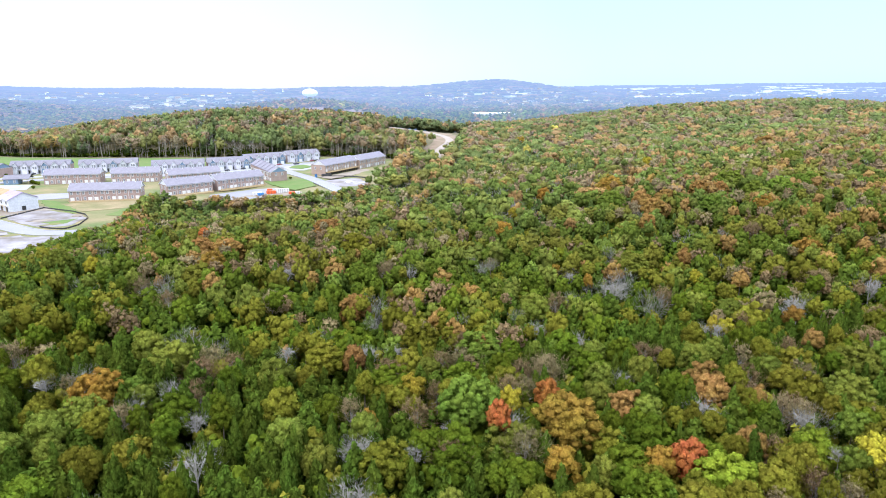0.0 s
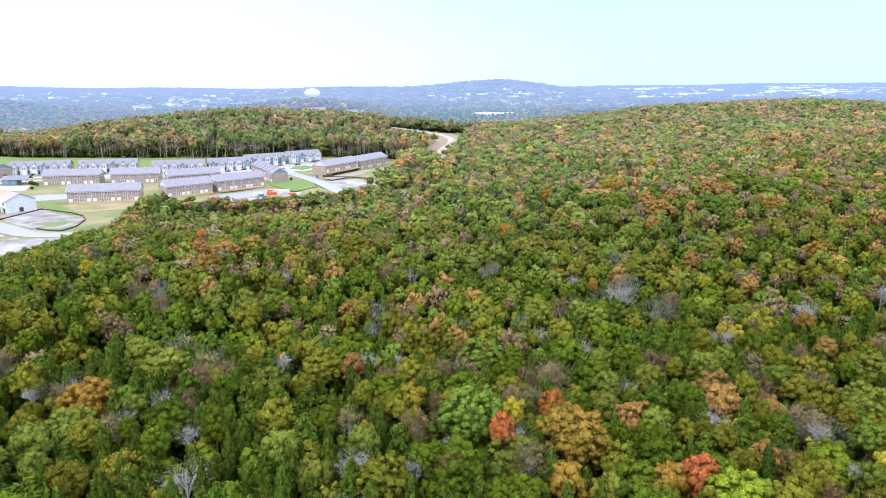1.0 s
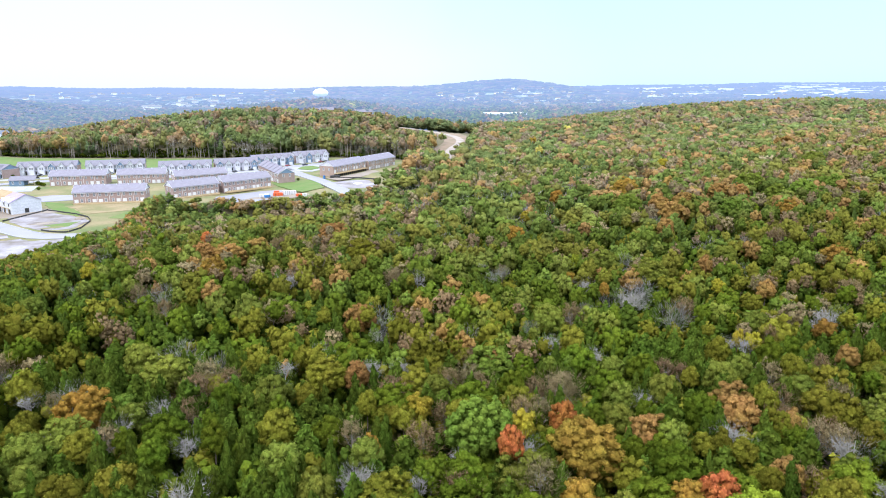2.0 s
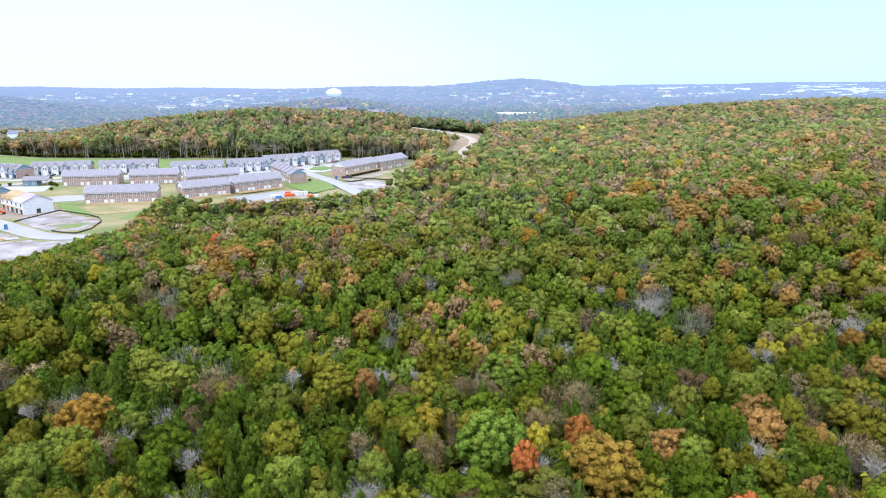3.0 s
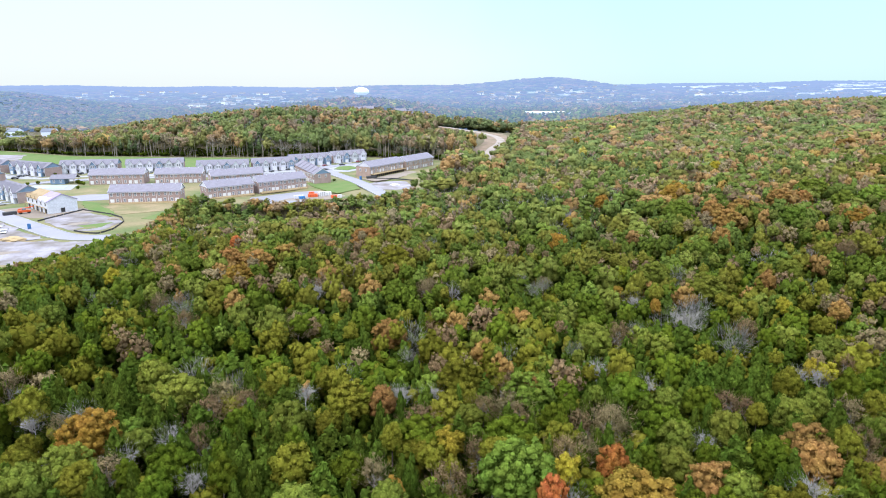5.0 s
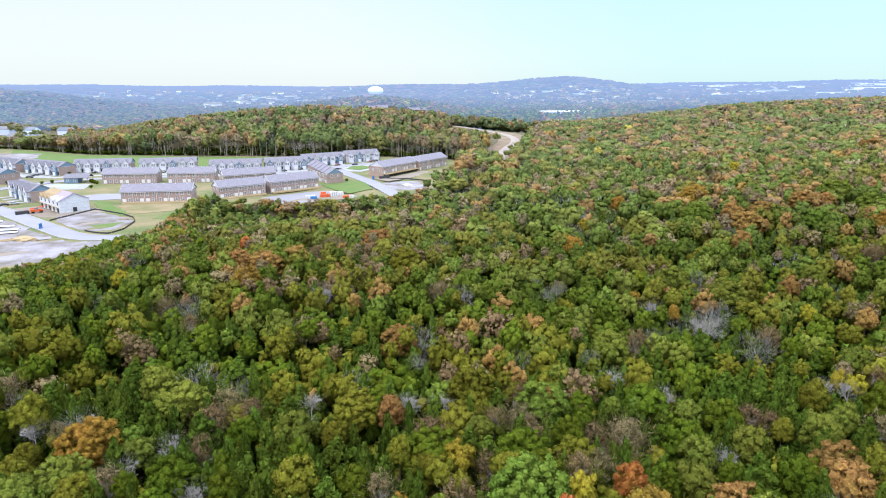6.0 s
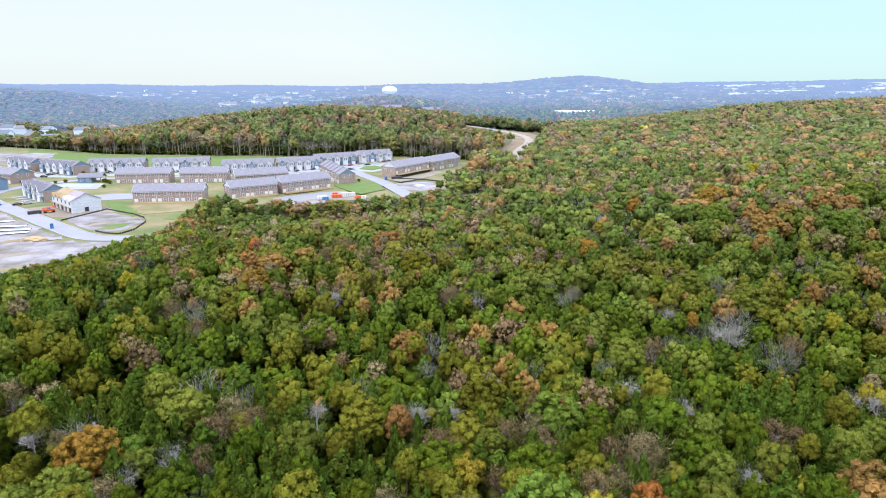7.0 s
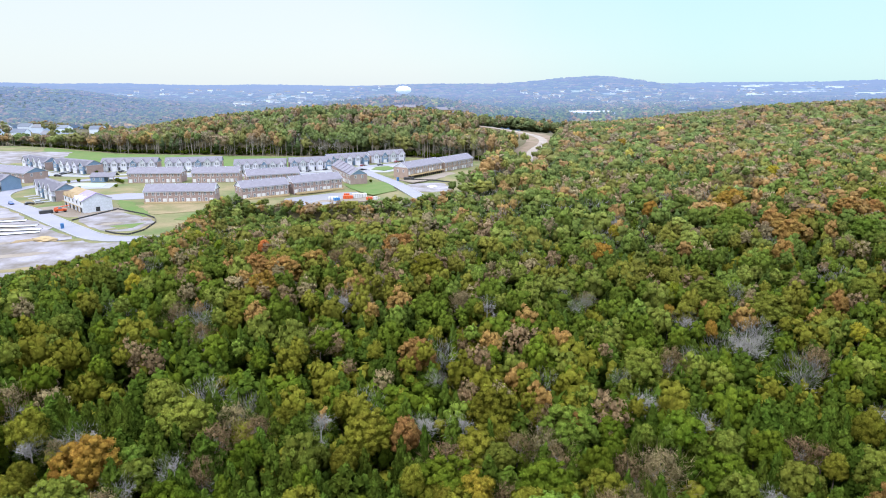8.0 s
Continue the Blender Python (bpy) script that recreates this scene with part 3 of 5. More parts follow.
def gable_row(p0, p1, depth, units, label, main=SIDING_GREY, eaves=5.6, rise=3.0, end=None):
    """A two-storey row seen from its street side, a gabled bay over a garage for each unit."""
    m, length = stance(p0, p1)
    root = empty("row_house", m, label, "house", "gabled rows")
    part("wall", gable_body(length, depth, eaves, rise), main, root)
    part("roof", pitched(length, depth, eaves, rise), SHINGLE_DARK, root, "grey shingle roof")
    if end:
        bm = prism(bmesh.new(), [(0.02, -2.9), (depth - 0.02, -2.9), (depth - 0.02, eaves - 0.05), (0.02, eaves - 0.05)], length, length + 0.06, "x")
        part("end_wall", solid(bm), end, root, "brick end wall")
        bm = prism(bmesh.new(), [(0.02, -2.9), (depth - 0.02, -2.9), (depth - 0.02, eaves - 0.05), (0.02, eaves - 0.05)], -0.06, 0.0, "x")
        part("end_wall", solid(bm), end, root, "brick end wall")
        bm = prism(bmesh.new(), [(0.4, eaves + 0.1), (depth - 0.4, eaves + 0.1), (depth / 2, eaves + rise - 0.2)], length, length + 0.07, "x")
        part("gable_siding", solid(bm), SIDING_BLUE, root, "blue siding in the gable")
    step = length / units
    tints = (SIDING, SIDING_BLUE, SIDING_GREY, SIDING)
    for i in range(units):
        c = (i + 0.5) * step
        w = step * 0.60
        peak = w * 0.60
        bay = part("gable_bay", solid(prism(bmesh.new(), [(c - w / 2, -2.9), (c + w / 2, -2.9), (c + w / 2, eaves), (c, eaves + peak), (c - w / 2, eaves)], -1.3, 0.2, "y")), tints[(i + units) % 4], root, "gabled bay with painted siding")
        bm = bmesh.new()
        o, t = 0.35, 0.22
        prism(bm, [(c - w / 2 - o, eaves - o * 1.2), (c, eaves + peak), (c + w / 2 + o, eaves - o * 1.2), (c + w / 2 + o, eaves - o * 1.2 + t), (c, eaves + peak + t), (c - w / 2 - o, eaves - o * 1.2 + t)], -1.65, depth * 0.36, "y")
        part("bay_roof", solid(bm), SHINGLE_DARK, bay)
        bm = bmesh.new()
        prism(bm, [(c - w / 2 - o, eaves - o * 1.2 - 0.1), (c, eaves + peak - 0.1), (c + w / 2 + o, eaves - o * 1.2 - 0.1), (c + w / 2 + o, eaves - o * 1.2 + t - 0.06), (c, eaves + peak + t - 0.06), (c - w / 2 - o, eaves - o * 1.2 + t - 0.06)], -1.74, -1.62, "y")
        part("barge_board", solid(bm), TRIM, bay, "white barge boards")
        window(root, c - 0.7, -1.3, 4.3)
        window(root, c + 0.7, -1.3, 4.3)
        shared("garage_door", GARAGE, root, pose(c, -1.3, 0.05))
        part("entry_door", block(c + w / 2 + 0.2, c + w / 2 + 1.1, -0.08, 0.02, 0.1, 2.2), DARK, root, "dark front door")
        part("porch_roof", block(c + w / 2, c + step * 0.5 + 0.2, -1.5, 0.0, 2.6, 2.8), SHINGLE_DARK, root)
        window(root, c + step * 0.44, 0, 4.3)
        part("drive", block(c - 1.5, c + 1.5, -7.5, -1.3, -0.2, 0.12), CONCRETE, root, "pale concrete drive")
    return root


brick_row((-147.5, 326.5), (-113, 329.5), 11, 6, "long brown-brick row with a low timber deck on the straw bank", deck=1.0)
brick_row((-189, 397), (-157, 399), 11, 5, "brown-brick row with white patio doors behind the bank")
brick_row((-150, 398), (-122, 400.5), 11, 5, "brown-brick row with white patio doors beside its twin")
brick_row((-101, 337), (-80, 352), 11, 5, "brick row with a white gable at the wood's edge", deck=1.0)
brick_row((-78, 355), (-54, 374), 11, 6, "brick row on a tall timber deck over a clay basin", deck=2.0, brick=BRICK)
brick_row((-68, 423), (-51, 388), 10.5, 6, "brick row with stepped grey roof and a blue gable", gable=SIDING_BLUE, stepped=0.35)
brick_row((-18, 414), (4, 446), 11.5, 6, "tan-brick row on a tall deck, darkened underneath, above bare dirt", deck=2.0, brick=BRICK_TAN, eaves=6.6, lift=2.0)
brick_row((6, 447), (27, 478), 11.5, 6, "tan-brick row stepping up the hill behind its twin", brick=BRICK_TAN, eaves=6.2)
brick_row((-292, 416), (-252, 397), 15, 6, "large brick row with a blue gable by the pool", gable=SIDING_BLUE)
brick_row((-112, 385), (-84, 399), 11, 5, "brown-brick row in the middle of the estate")
gable_row((-138, 443), (-104, 449), 11, 6, "grey gabled row house below the wood", end=BRICK)
gable_row((-102, 453), (-74, 463), 11, 5, "white and blue gabled row with cars before it", SIDING, end=BRICK_TAN)
gable_row((-79, 476), (-51, 492), 11, 5, "blue gabled row at the turning head", SIDING_BLUE, end=BRICK_TAN)
gable_row((-50, 499), (-25, 514), 11, 4, "white gabled row at the top of the turning head", SIDING, end=BRICK)
gable_row((-303, 477), (-276, 458), 11, 4, "white gabled row house at the estate's end", SIDING, end=BRICK)
gable_row((-269, 457), (-236, 438), 12, 5, "white gabled row with a brick end wall", SIDING, end=BRICK)
gable_row((-234, 453), (-197, 458), 11, 6, "white and blue gabled row below the mown slope", SIDING, end=BRICK)
gable_row((-190, 455), (-153, 463), 11, 6, "grey gabled row below the mown slope", SIDING_GREY, end=BRICK)
gable_row((-219, 355), (-195, 331), 11, 4, "grey gabled row on the bend of the road", SIDING_GREY, end=BRICK)
gable_row((-275, 382), (-246, 366), 11, 4, "pale blue gabled row on the bend of the road", SIDING_BLUE)


def unfinished_house(p0, p1, depth):
    m, length = stance(p0, p1)
    e, r = 5.8, 3.0
    root = empty("unfinished_house", m, "unfinished row house in white wrap with violet roof underlay", "house")
    part("wall", gable_body(length, depth, e, r), WRAP, root)
    part("roof", pitched(length * 0.55, depth, e, r, 0.3, 0.2), BOARD, root, "bare strand-board roof deck")
    part("roof", pitched(length * 0.45 - 0.4, depth, e, r, 0.3, 0.24, length * 0.55 + 0.5), UNDERLAY, root, "violet roof underlay")
    for i in range(5):
        c = (i + 0.5) * length / 5
        # openings are solid dark panels, the unlit inside put into their colour
        part("garage_opening", block(c - 1.3, c + 1.1, -0.05, 0.3, 0.1, 2.3), DARK, root, "dark panel for the unlit inside of an open garage")
        part("window_opening", block(c - 0.6, c + 0.6, -0.05, 0.3, 3.6, 5.0), DARK, root, "dark panel for the unlit inside of an unglazed window")
        bm = prism(bmesh.new(), [(c - 2, e - 0.2), (c, e + 1.7), (c + 2, e - 0.2)], -0.6, depth * 0.3, "y")
        part("dormer", solid(bm), WRAP if i > 2 else BOARD, root, "half-boarded dormer")
    part("doorway", block(length - 0.3, length + 0.05, 5.5, 7.3, 0.2, 2.3), DARK, root, "dark panel for the unlit doorway in the end wall")
    for z in (1.4, 2.8, 4.2):
        part("wrap_seam", block(length - 0.02, length + 0.03, 0.3, depth - 0.3, z, z + 0.12), SIDING_GREY, root, "grey lap of the wrap")
    part("scaffold_board", block(0.5, length - 0.5, -1.4, -0.9, 3.0, 3.12), TIMBER, root)
    for i in range(8):
        shared("post", POST, root, pose(0.6 + i * (length - 1.2) / 7, -1.15, 3.0))
    return root


unfinished_house((-184, 319.5), (-164, 299.5), 13)

pool_house = empty("pool_house", pose(-214, 401, PLATEAU, 0, 0, 6), "small blue pool house with an open porch", "house")
part("wall", gable_body(8, 8, 3.2, 2.0), SIDING_BLUE, pool_house)
part("roof", pitched(14, 8, 3.2, 2.0, 0.5, 0.25), SHINGLE_DARK, pool_house, "grey shingle roof over house and porch")
for px in (10.5, 13.6):
    for py in (0.3, 7.7):
        shared("post", POST, pool_house, pose(px, py, 3.05))
for wx in (2, 6):
    window(pool_house, wx, 0, 1.7)


# ---- trees ----
def leaf_cloud(rng, lobes, n, size, long=1.0, lift=0.0, sparse=0.84, low=0.80, sub=1, full=0.0, dome=0.55):
    """n leaf sprays, as triangles, over the outer faces of a set of lobes (x, y, z, radius, height). long and lift draw the sprays out into rising tufts."""
    lobes = np.array(lobes, float)
    w = lobes[:, 3] ** 2
    tones = rng.uniform(0.90, 1.10, len(lobes))
    pts, nor, ton = [], [], []
    got = 0
    while got < n:
        k = rng.choice(len(lobes), 3 * n, p=w / w.sum())
        d = rng.normal(size=(3 * n, 3))
        d[:, 2] += 0.3
        d /= np.linalg.norm(d, axis=1)[:, None]
        L = lobes[k]
        q = L[:, :3] + d * np.stack([L[:, 3], L[:, 3], L[:, 4]], 1) * rng.uniform(low, 1.1, (3 * n, 1))
        rel = (q[:, None] - lobes[None, :, :3]) / np.stack([lobes[:, 3], lobes[:, 3], lobes[:, 4]], 1)[None]
        depth = (rel ** 2).sum(-1)
        ok = (depth < sparse ** 2 * (low / 0.80) ** 2).sum(1) == 0
        pts.append(q[ok])
        nor.append(d[ok])
        ton.append(tones[k[ok]])
        got += ok.sum()
    q, d = np.concatenate(pts)[:n], np.concatenate(nor)[:n]
    out = q / (np.linalg.norm(q, axis=1)[:, None] + 1e-6)
    way = d * (1 - dome) + out * dome + rng.normal(size=d.shape) * 0.18
    way /= np.linalg.norm(way, axis=1)[:, None]
    f = d + rng.normal(size=d.shape) * 0.55
    f /= np.linalg.norm(f, axis=1)[:, None]
    aim = rng.normal(size=d.shape) + lift * (np.array([0, 0, 1.0]) + 0.5 * out)
    a = aim - (aim * f).sum(1)[:, None] * f
    a /= np.linalg.norm(a, axis=1)[:, None]
    b = np.cross(f, a)
    s = size * rng.uniform(0.6, 1.4, (n, 1))
    v = np.stack([q + a * s * 1.1 * long, q - 0.55 * a * s * long + b * s * 0.9, q - 0.55 * a * s * long - b * s * 0.9], 1)
    tone = np.concatenate(ton)[:n] * (rng.uniform(0.72, 1.36, n) if long > 1 else rng.uniform(0.82, 1.24, n))
    sprays = np.concatenate([v.reshape(-1, 3), np.repeat(way, 3, 0), np.repeat(tone, 3)[:, None]], 1)
    return np.concatenate([sprays, clumps(rng, lobes, tones, sub, full, dome)]) if full else sprays


def ball(sub):
    bm = bmesh.new()
    bmesh.ops.create_icosphere(bm, subdivisions=sub, radius=1.0)
    bm.verts.index_update()
    out = np.array([tuple(v.co) for v in bm.verts]), np.array([[v.index for v in f.verts] for f in bm.faces])
    bm.free()
    return out


BALLS = {1: ball(1), 2: ball(2)}


def clumps(rng, lobes, tones, sub, full, dome=0.6):
    """The leafy body under the outer sprays: an uneven rounded clump for each lobe, without the faces buried in its neighbours."""
    lobes = np.array(lobes, float)
    rows = []
    size = np.stack([lobes[:, 3], lobes[:, 3], lobes[:, 4]], 1)
    for i, (x, y, z, r, h) in enumerate(lobes):
        verts, faces = BALLS[sub]
        v = verts @ np.linalg.qr(rng.normal(size=(3, 3)))[0]
        p = v * size[i] * full * rng.uniform(0.84, 1.12, (len(v), 1)) + np.array([x, y, z])
        mid = p[faces].mean(1)
        other = (((mid[:, None] - lobes[None, :, :3]) / size[None] / full) ** 2).sum(-1)
        other[:, i] = 9
        keep = (other.min(1) > 0.62) & (v[faces].mean(1)[:, 2] > -0.62)
        f = faces[keep].ravel()
        out = p / (np.linalg.norm(p, axis=1)[:, None] + 1e-6)
        way = v * (1 - dome) + out * dome
        way /= np.linalg.norm(way, axis=1)[:, None]
        rows.append(np.concatenate([p[f], way[f], np.full((len(f), 1), tones[i] * 0.94)], 1))
    return np.concatenate(rows)


def twig_cloud(rng, n, width, spread=0.62, length=(0.18, 0.45)):
    """n bare twigs fanning up and out from the head of a stem."""
    foot = np.array([0, 0, -1.05])
    d = rng.normal(size=(n, 3)) * np.array([spread, spread, 0.25]) + np.array([0, 0, 1.0])
    d /= np.linalg.norm(d, axis=1)[:, None]
    p = foot + d * rng.uniform(0.45, 1.75, (n, 1)) * np.array([1.0, 1.0, 0.95]) + rng.normal(size=(n, 3)) * 0.05
    t = d + rng.normal(size=d.shape) * 0.42
    t /= np.linalg.norm(t, axis=1)[:, None]
    side = np.cross(t, rng.normal(size=d.shape))
    side /= np.linalg.norm(side, axis=1)[:, None]
    reach, half = rng.uniform(*length, (n, 1)), width * rng.uniform(0.7, 1.3, (n, 1))
    v = np.stack([p + t * reach, p + side * half, p - side * half], 1)
    way = d * 0.5 + np.array([0, 0, 0.6]) + rng.normal(size=d.shape) * 0.3
    way /= np.linalg.norm(way, axis=1)[:, None]
    return np.concatenate([v.reshape(-1, 3), np.repeat(way, 3, 0), np.repeat(rng.uniform(0.75, 1.3, n), 3)[:, None]], 1)


def broad_lobes(rng, count, small=1.0, reach=0.70):
    """Leaf clumps set round a domed crown with an uneven outline."""
    out = [(0, 0, -0.05, 0.64, 0.60)]
    turn, bulge = rng.uniform(0, 6.283), rng.uniform(0.05, 0.14)
    for i in range(count):
        z = 1 - 1.5 * (i + 0.5) / count
        a = i * 2.39996 + turn + rng.uniform(-0.5, 0.5)
        flat = math.sqrt(max(0.0, 1 - z * z))
        far = reach + bulge * math.sin(2 * a + turn) + rng.uniform(-0.14, 0.10)
        r = rng.uniform(0.16, 0.34) * small
        out.append((far * flat * math.cos(a), far * flat * math.sin(a), far * (z + rng.uniform(-0.12, 0.12)), r, r * rng.uniform(0.65, 0.95)))
    return out


def open_lobes(rng, count):
    """Loose separate clumps on the boughs of a thinning crown."""
    return [(x * 0.72, y * 0.72, 0.62 * z + 0.05, r * 0.95, h) for x, y, z, r, h in broad_lobes(rng, count, 0.9)[1:]] + \
           [(0.8 * x, 0.8 * y, 0.8 * z, 0.8 * r, 0.8 * h) for x, y, z, r, h in broad_lobes(rng, count, 0.8)[1:]]


def cone_lobes(rng, count):
    out = []
    for i in range(count):
        f = (i + 0.5) / count
        rr = 0.80 * (1 - f ** 1.45) + 0.05
        a, o = i * 2.4 + rng.uniform(-0.4, 0.4), rr * rng.uniform(0.45, 0.8)
        r = 0.34 * rr + 0.07
        out.append((o * math.cos(a), o * math.sin(a), -1.2 + 2.35 * f + rng.uniform(-0.08, 0.08), r, r * 0.8 + 0.1))
    for f in (0.1, 0.35, 0.6, 0.8):
        rr = 0.55 * (1 - f ** 1.5) + 0.05
        out.append((0, 0, -1.2 + 2.35 * f, rr, 0.42))
    return out


def branching(rng, depth=4, sides=4):
    """Bare limbs in the unit crown, fine twigs at the tips."""
    bm = bmesh.new()

    def grow(p, d, length, radius, level):
        q = p + d * length
        tube(bm, p, q, radius, radius * 0.72, sides if level > 2 else 3)
        if level == 0:
            return
        for _ in range(3 if level > 1 else 5):
            t = (d + Vector(rng.normal(size=3)) * 0.62 + Vector((0, 0, 0.12))).normalized()
            grow(p + d * length * rng.uniform(0.6, 1.0), t, length * rng.uniform(0.6, 0.86), radius * 0.7, level - 1)

    for _ in range(3):
        d = Vector((rng.normal() * 0.6, rng.normal() * 0.6, 1)).normalized()
        grow(Vector((0, 0, -1.1)), d, 0.58, 0.032 if depth > 3 else 0.024, depth)
    return bm


def cloud_mesh(name, rows, material):
    verts, ways = np.ascontiguousarray(rows[:, :3]), rows[:, 3:6]
    n = len(verts) // 3
    me = bpy.data.meshes.new(name)
    me.vertices.add(len(verts))
    me.vertices.foreach_set("co", verts.astype(np.float32).ravel())
    me.loops.add(len(verts))
    me.loops.foreach_set("vertex_index", np.arange(len(verts), dtype=np.int32))
    me.polygons.add(n)
    me.polygons.foreach_set("loop_start", np.arange(0, len(verts), 3, dtype=np.int32))
    me.polygons.foreach_set("loop_total", np.full(n, 3, dtype=np.int32))
    me.update(calc_edges=True)
    me.materials.append(material)
    att = me.attributes.new("leaf_way", "FLOAT_VECTOR", "POINT")
    att.data.foreach_set("vector", np.ascontiguousarray(ways, dtype=np.float32).ravel())
    att = me.attributes.new("leaf_tone", "FLOAT", "POINT")
    att.data.foreach_set("value", np.ascontiguousarray(rows[:, 6], dtype=np.float32))
    return me


RNG = np.random.default_rng(7)
SHAPE = {k: "broad" for k in SPECIES}
SHAPE.update(cedar="cone", tan="thin", brown="thin", bare="twig")
CROWNS, BIG = {}, {}
for kind in SPECIES:
    if kind == "bare":
        continue
    CROWNS[kind] = []
    for v in range(4 if kind in ("cedar", "green", "olive", "light") else 3):
        if SHAPE[kind] == "cone":
            c = leaf_cloud(RNG, cone_lobes(RNG, 30), 1900, 0.050, 1.8, 1.5, full=0.8)
        elif SHAPE[kind] == "thin":
            c = np.concatenate([leaf_cloud(RNG, open_lobes(RNG, 14 + 3 * v), 1250, 0.034, sparse=0.3, low=0.4), twig_cloud(RNG, 650, 0.009, 0.72, (0.14, 0.36))])
        else:
            c = leaf_cloud(RNG, broad_lobes(RNG, 40 + 6 * v, 0.86, 0.74), 2200, 0.052, full=0.82)
        CROWNS[kind].append(cloud_mesh("crown", c, LEAF[kind]))
    if SHAPE[kind] != "cone":
        thin = SHAPE[kind] == "thin"
        BIG[kind] = [cloud_mesh("crown", np.concatenate([leaf_cloud(RNG, open_lobes(RNG, 30), 2800, 0.026, sparse=0.3, low=0.4), twig_cloud(RNG, 1100, 0.007, 0.72, (0.14, 0.36))]) if thin else
                                leaf_cloud(RNG, broad_lobes(RNG, 110, 0.56, 0.80), 6000, 0.035, full=0.82), LEAF[kind]) for _ in range(2)]
CROWNS["bare"] = [cloud_mesh("twig_crown", twig_cloud(RNG, 700, 0.007, length=(0.12, 0.34)), LEAF["bare"]) for _ in range(3)]
BARE = []
for v in range(4):
    me = bpy.data.meshes.new("branch_crown")
    bm = branching(RNG)
    bm.to_mesh(me)
    bm.free()
    me.materials.append(PALE_BARK)
    BARE.append(me)
BOUGHS = []
for v in range(3):
    me = bpy.data.meshes.new("branchwork")
    bm = branching(RNG, 3)
    bm.to_mesh(me)
    bm.free()
    me.materials.append(PALE_BARK)
    BOUGHS.append(me)


def trunk_mesh(material, bend):
    bm = bmesh.new()
    tube(bm, (0, 0, -0.06), (bend, 0, 0.3), 0.032, 0.024, 7)
    tube(bm, (bend, 0, 0.3), (0, 0.4 * bend, 0.62), 0.024, 0.017, 7)
    tube(bm, (0, 0.4 * bend, 0.62), (0, 0, 0.9), 0.017, 0.006, 6)
    me = bpy.data.meshes.new("trunk")
    bm.to_mesh(me)
    bm.free()
    me.materials.append(material)
    return me


TRUNKS, PALE_TRUNKS = [trunk_mesh(BARK, b) for b in (0.01, -0.02, 0.03)], [trunk_mesh(PALE_BARK, b) for b in (0.02, -0.02)]
LOOKS = {
    "cedar": "dark green conical cedar in the mixed wood", "green": "green leafy tree in the autumn wood", "light": "pale green rounded tree turning in autumn",
    "olive": "olive-green tree starting to turn brown", "tan": "thin tan-leaved tree half bare", "rust": "rust-brown leafy autumn oak tree",
    "brown": "dull brown tree with thinning leaves", "yellow": "bright yellow leafy autumn tree", "red": "orange-red leafy autumn maple",
    "ygreen": "bright yellow-green leafy tree at the wood's edge", "orange": "golden orange leafy autumn tree", "fresh": "large fresh green leafy tree in the wood", "amber": "large amber and olive autumn tree",
    "bare": "bare pale grey tree with open branches",
}


TREE_NAMES = {"cedar": "cedar_tree", "bare": "bare_tree", "rust": "oak_tree", "brown": "oak_tree", "tan": "oak_tree", "olive": "oak_tree", "red": "maple_tree", "orange": "maple_tree", "yellow": "maple_tree"}


def plant(kind, x, y, r, height, rng):
    """One tree: trunk, limbs and crown on the ground at (x, y)."""
    z = float(ground(x, y))
    group = {"cedar": "cedars of the near wood", "bare": "bare trees of the near wood"}.get(kind, "broadleaf trees of the near wood")
    root = empty(TREE_NAMES.get(kind, "tree"), pose(x, y, z, 0, 0, rng.uniform(0, 360)), LOOKS[kind], "tree", group)
    trunks = PALE_TRUNKS if kind == "bare" else TRUNKS
    t = shared("trunk", trunks[rng.integers(len(trunks))], root)
    t.scale = (height * 0.48, height * 0.48, height)
    if kind == "bare":
        c = shared("branch_crown", BARE[rng.integers(4)], root)
        c.location, c.scale = (0, 0, height - r * 0.9), (r * 1.15, r * 1.15, r * 1.2)
        c = shared("twig_crown", CROWNS["bare"][rng.integers(3)], root)
        c.location, c.scale = (0, 0, height - r * 0.9), (r * 1.15, r * 1.15, r * 1.2)
        return root
    if kind == "cedar":
        hz = height * 0.35
        c = shared("crown", CROWNS[kind][rng.integers(len(CROWNS[kind]))], root)
        c.location, c.scale = (0, 0, height - hz * 1.25), (r * 1.46, r * 1.46, hz)
        return root
    up = r * rng.uniform(1.15, 1.6) if r < 4 else r * rng.uniform(1.0, 1.2)
    c = shared("crown", BIG[kind][rng.integers(2)] if r > 3.7 else CROWNS[kind][rng.integers(len(CROWNS[kind]))], root)
    up = max(up, 0.22 * height)
    c.location, c.scale = (0, 0, height - up * 0.8), (r * 1.16, r * 1.16, up)
    if kind in ("tan", "brown"):
        b = shared("branchwork", BOUGHS[rng.integers(3)], root)
        b.location, b.scale = (0, 0, height - up * 0.9), (r * 0.75, r * 0.75, up * 0.8)
    return root


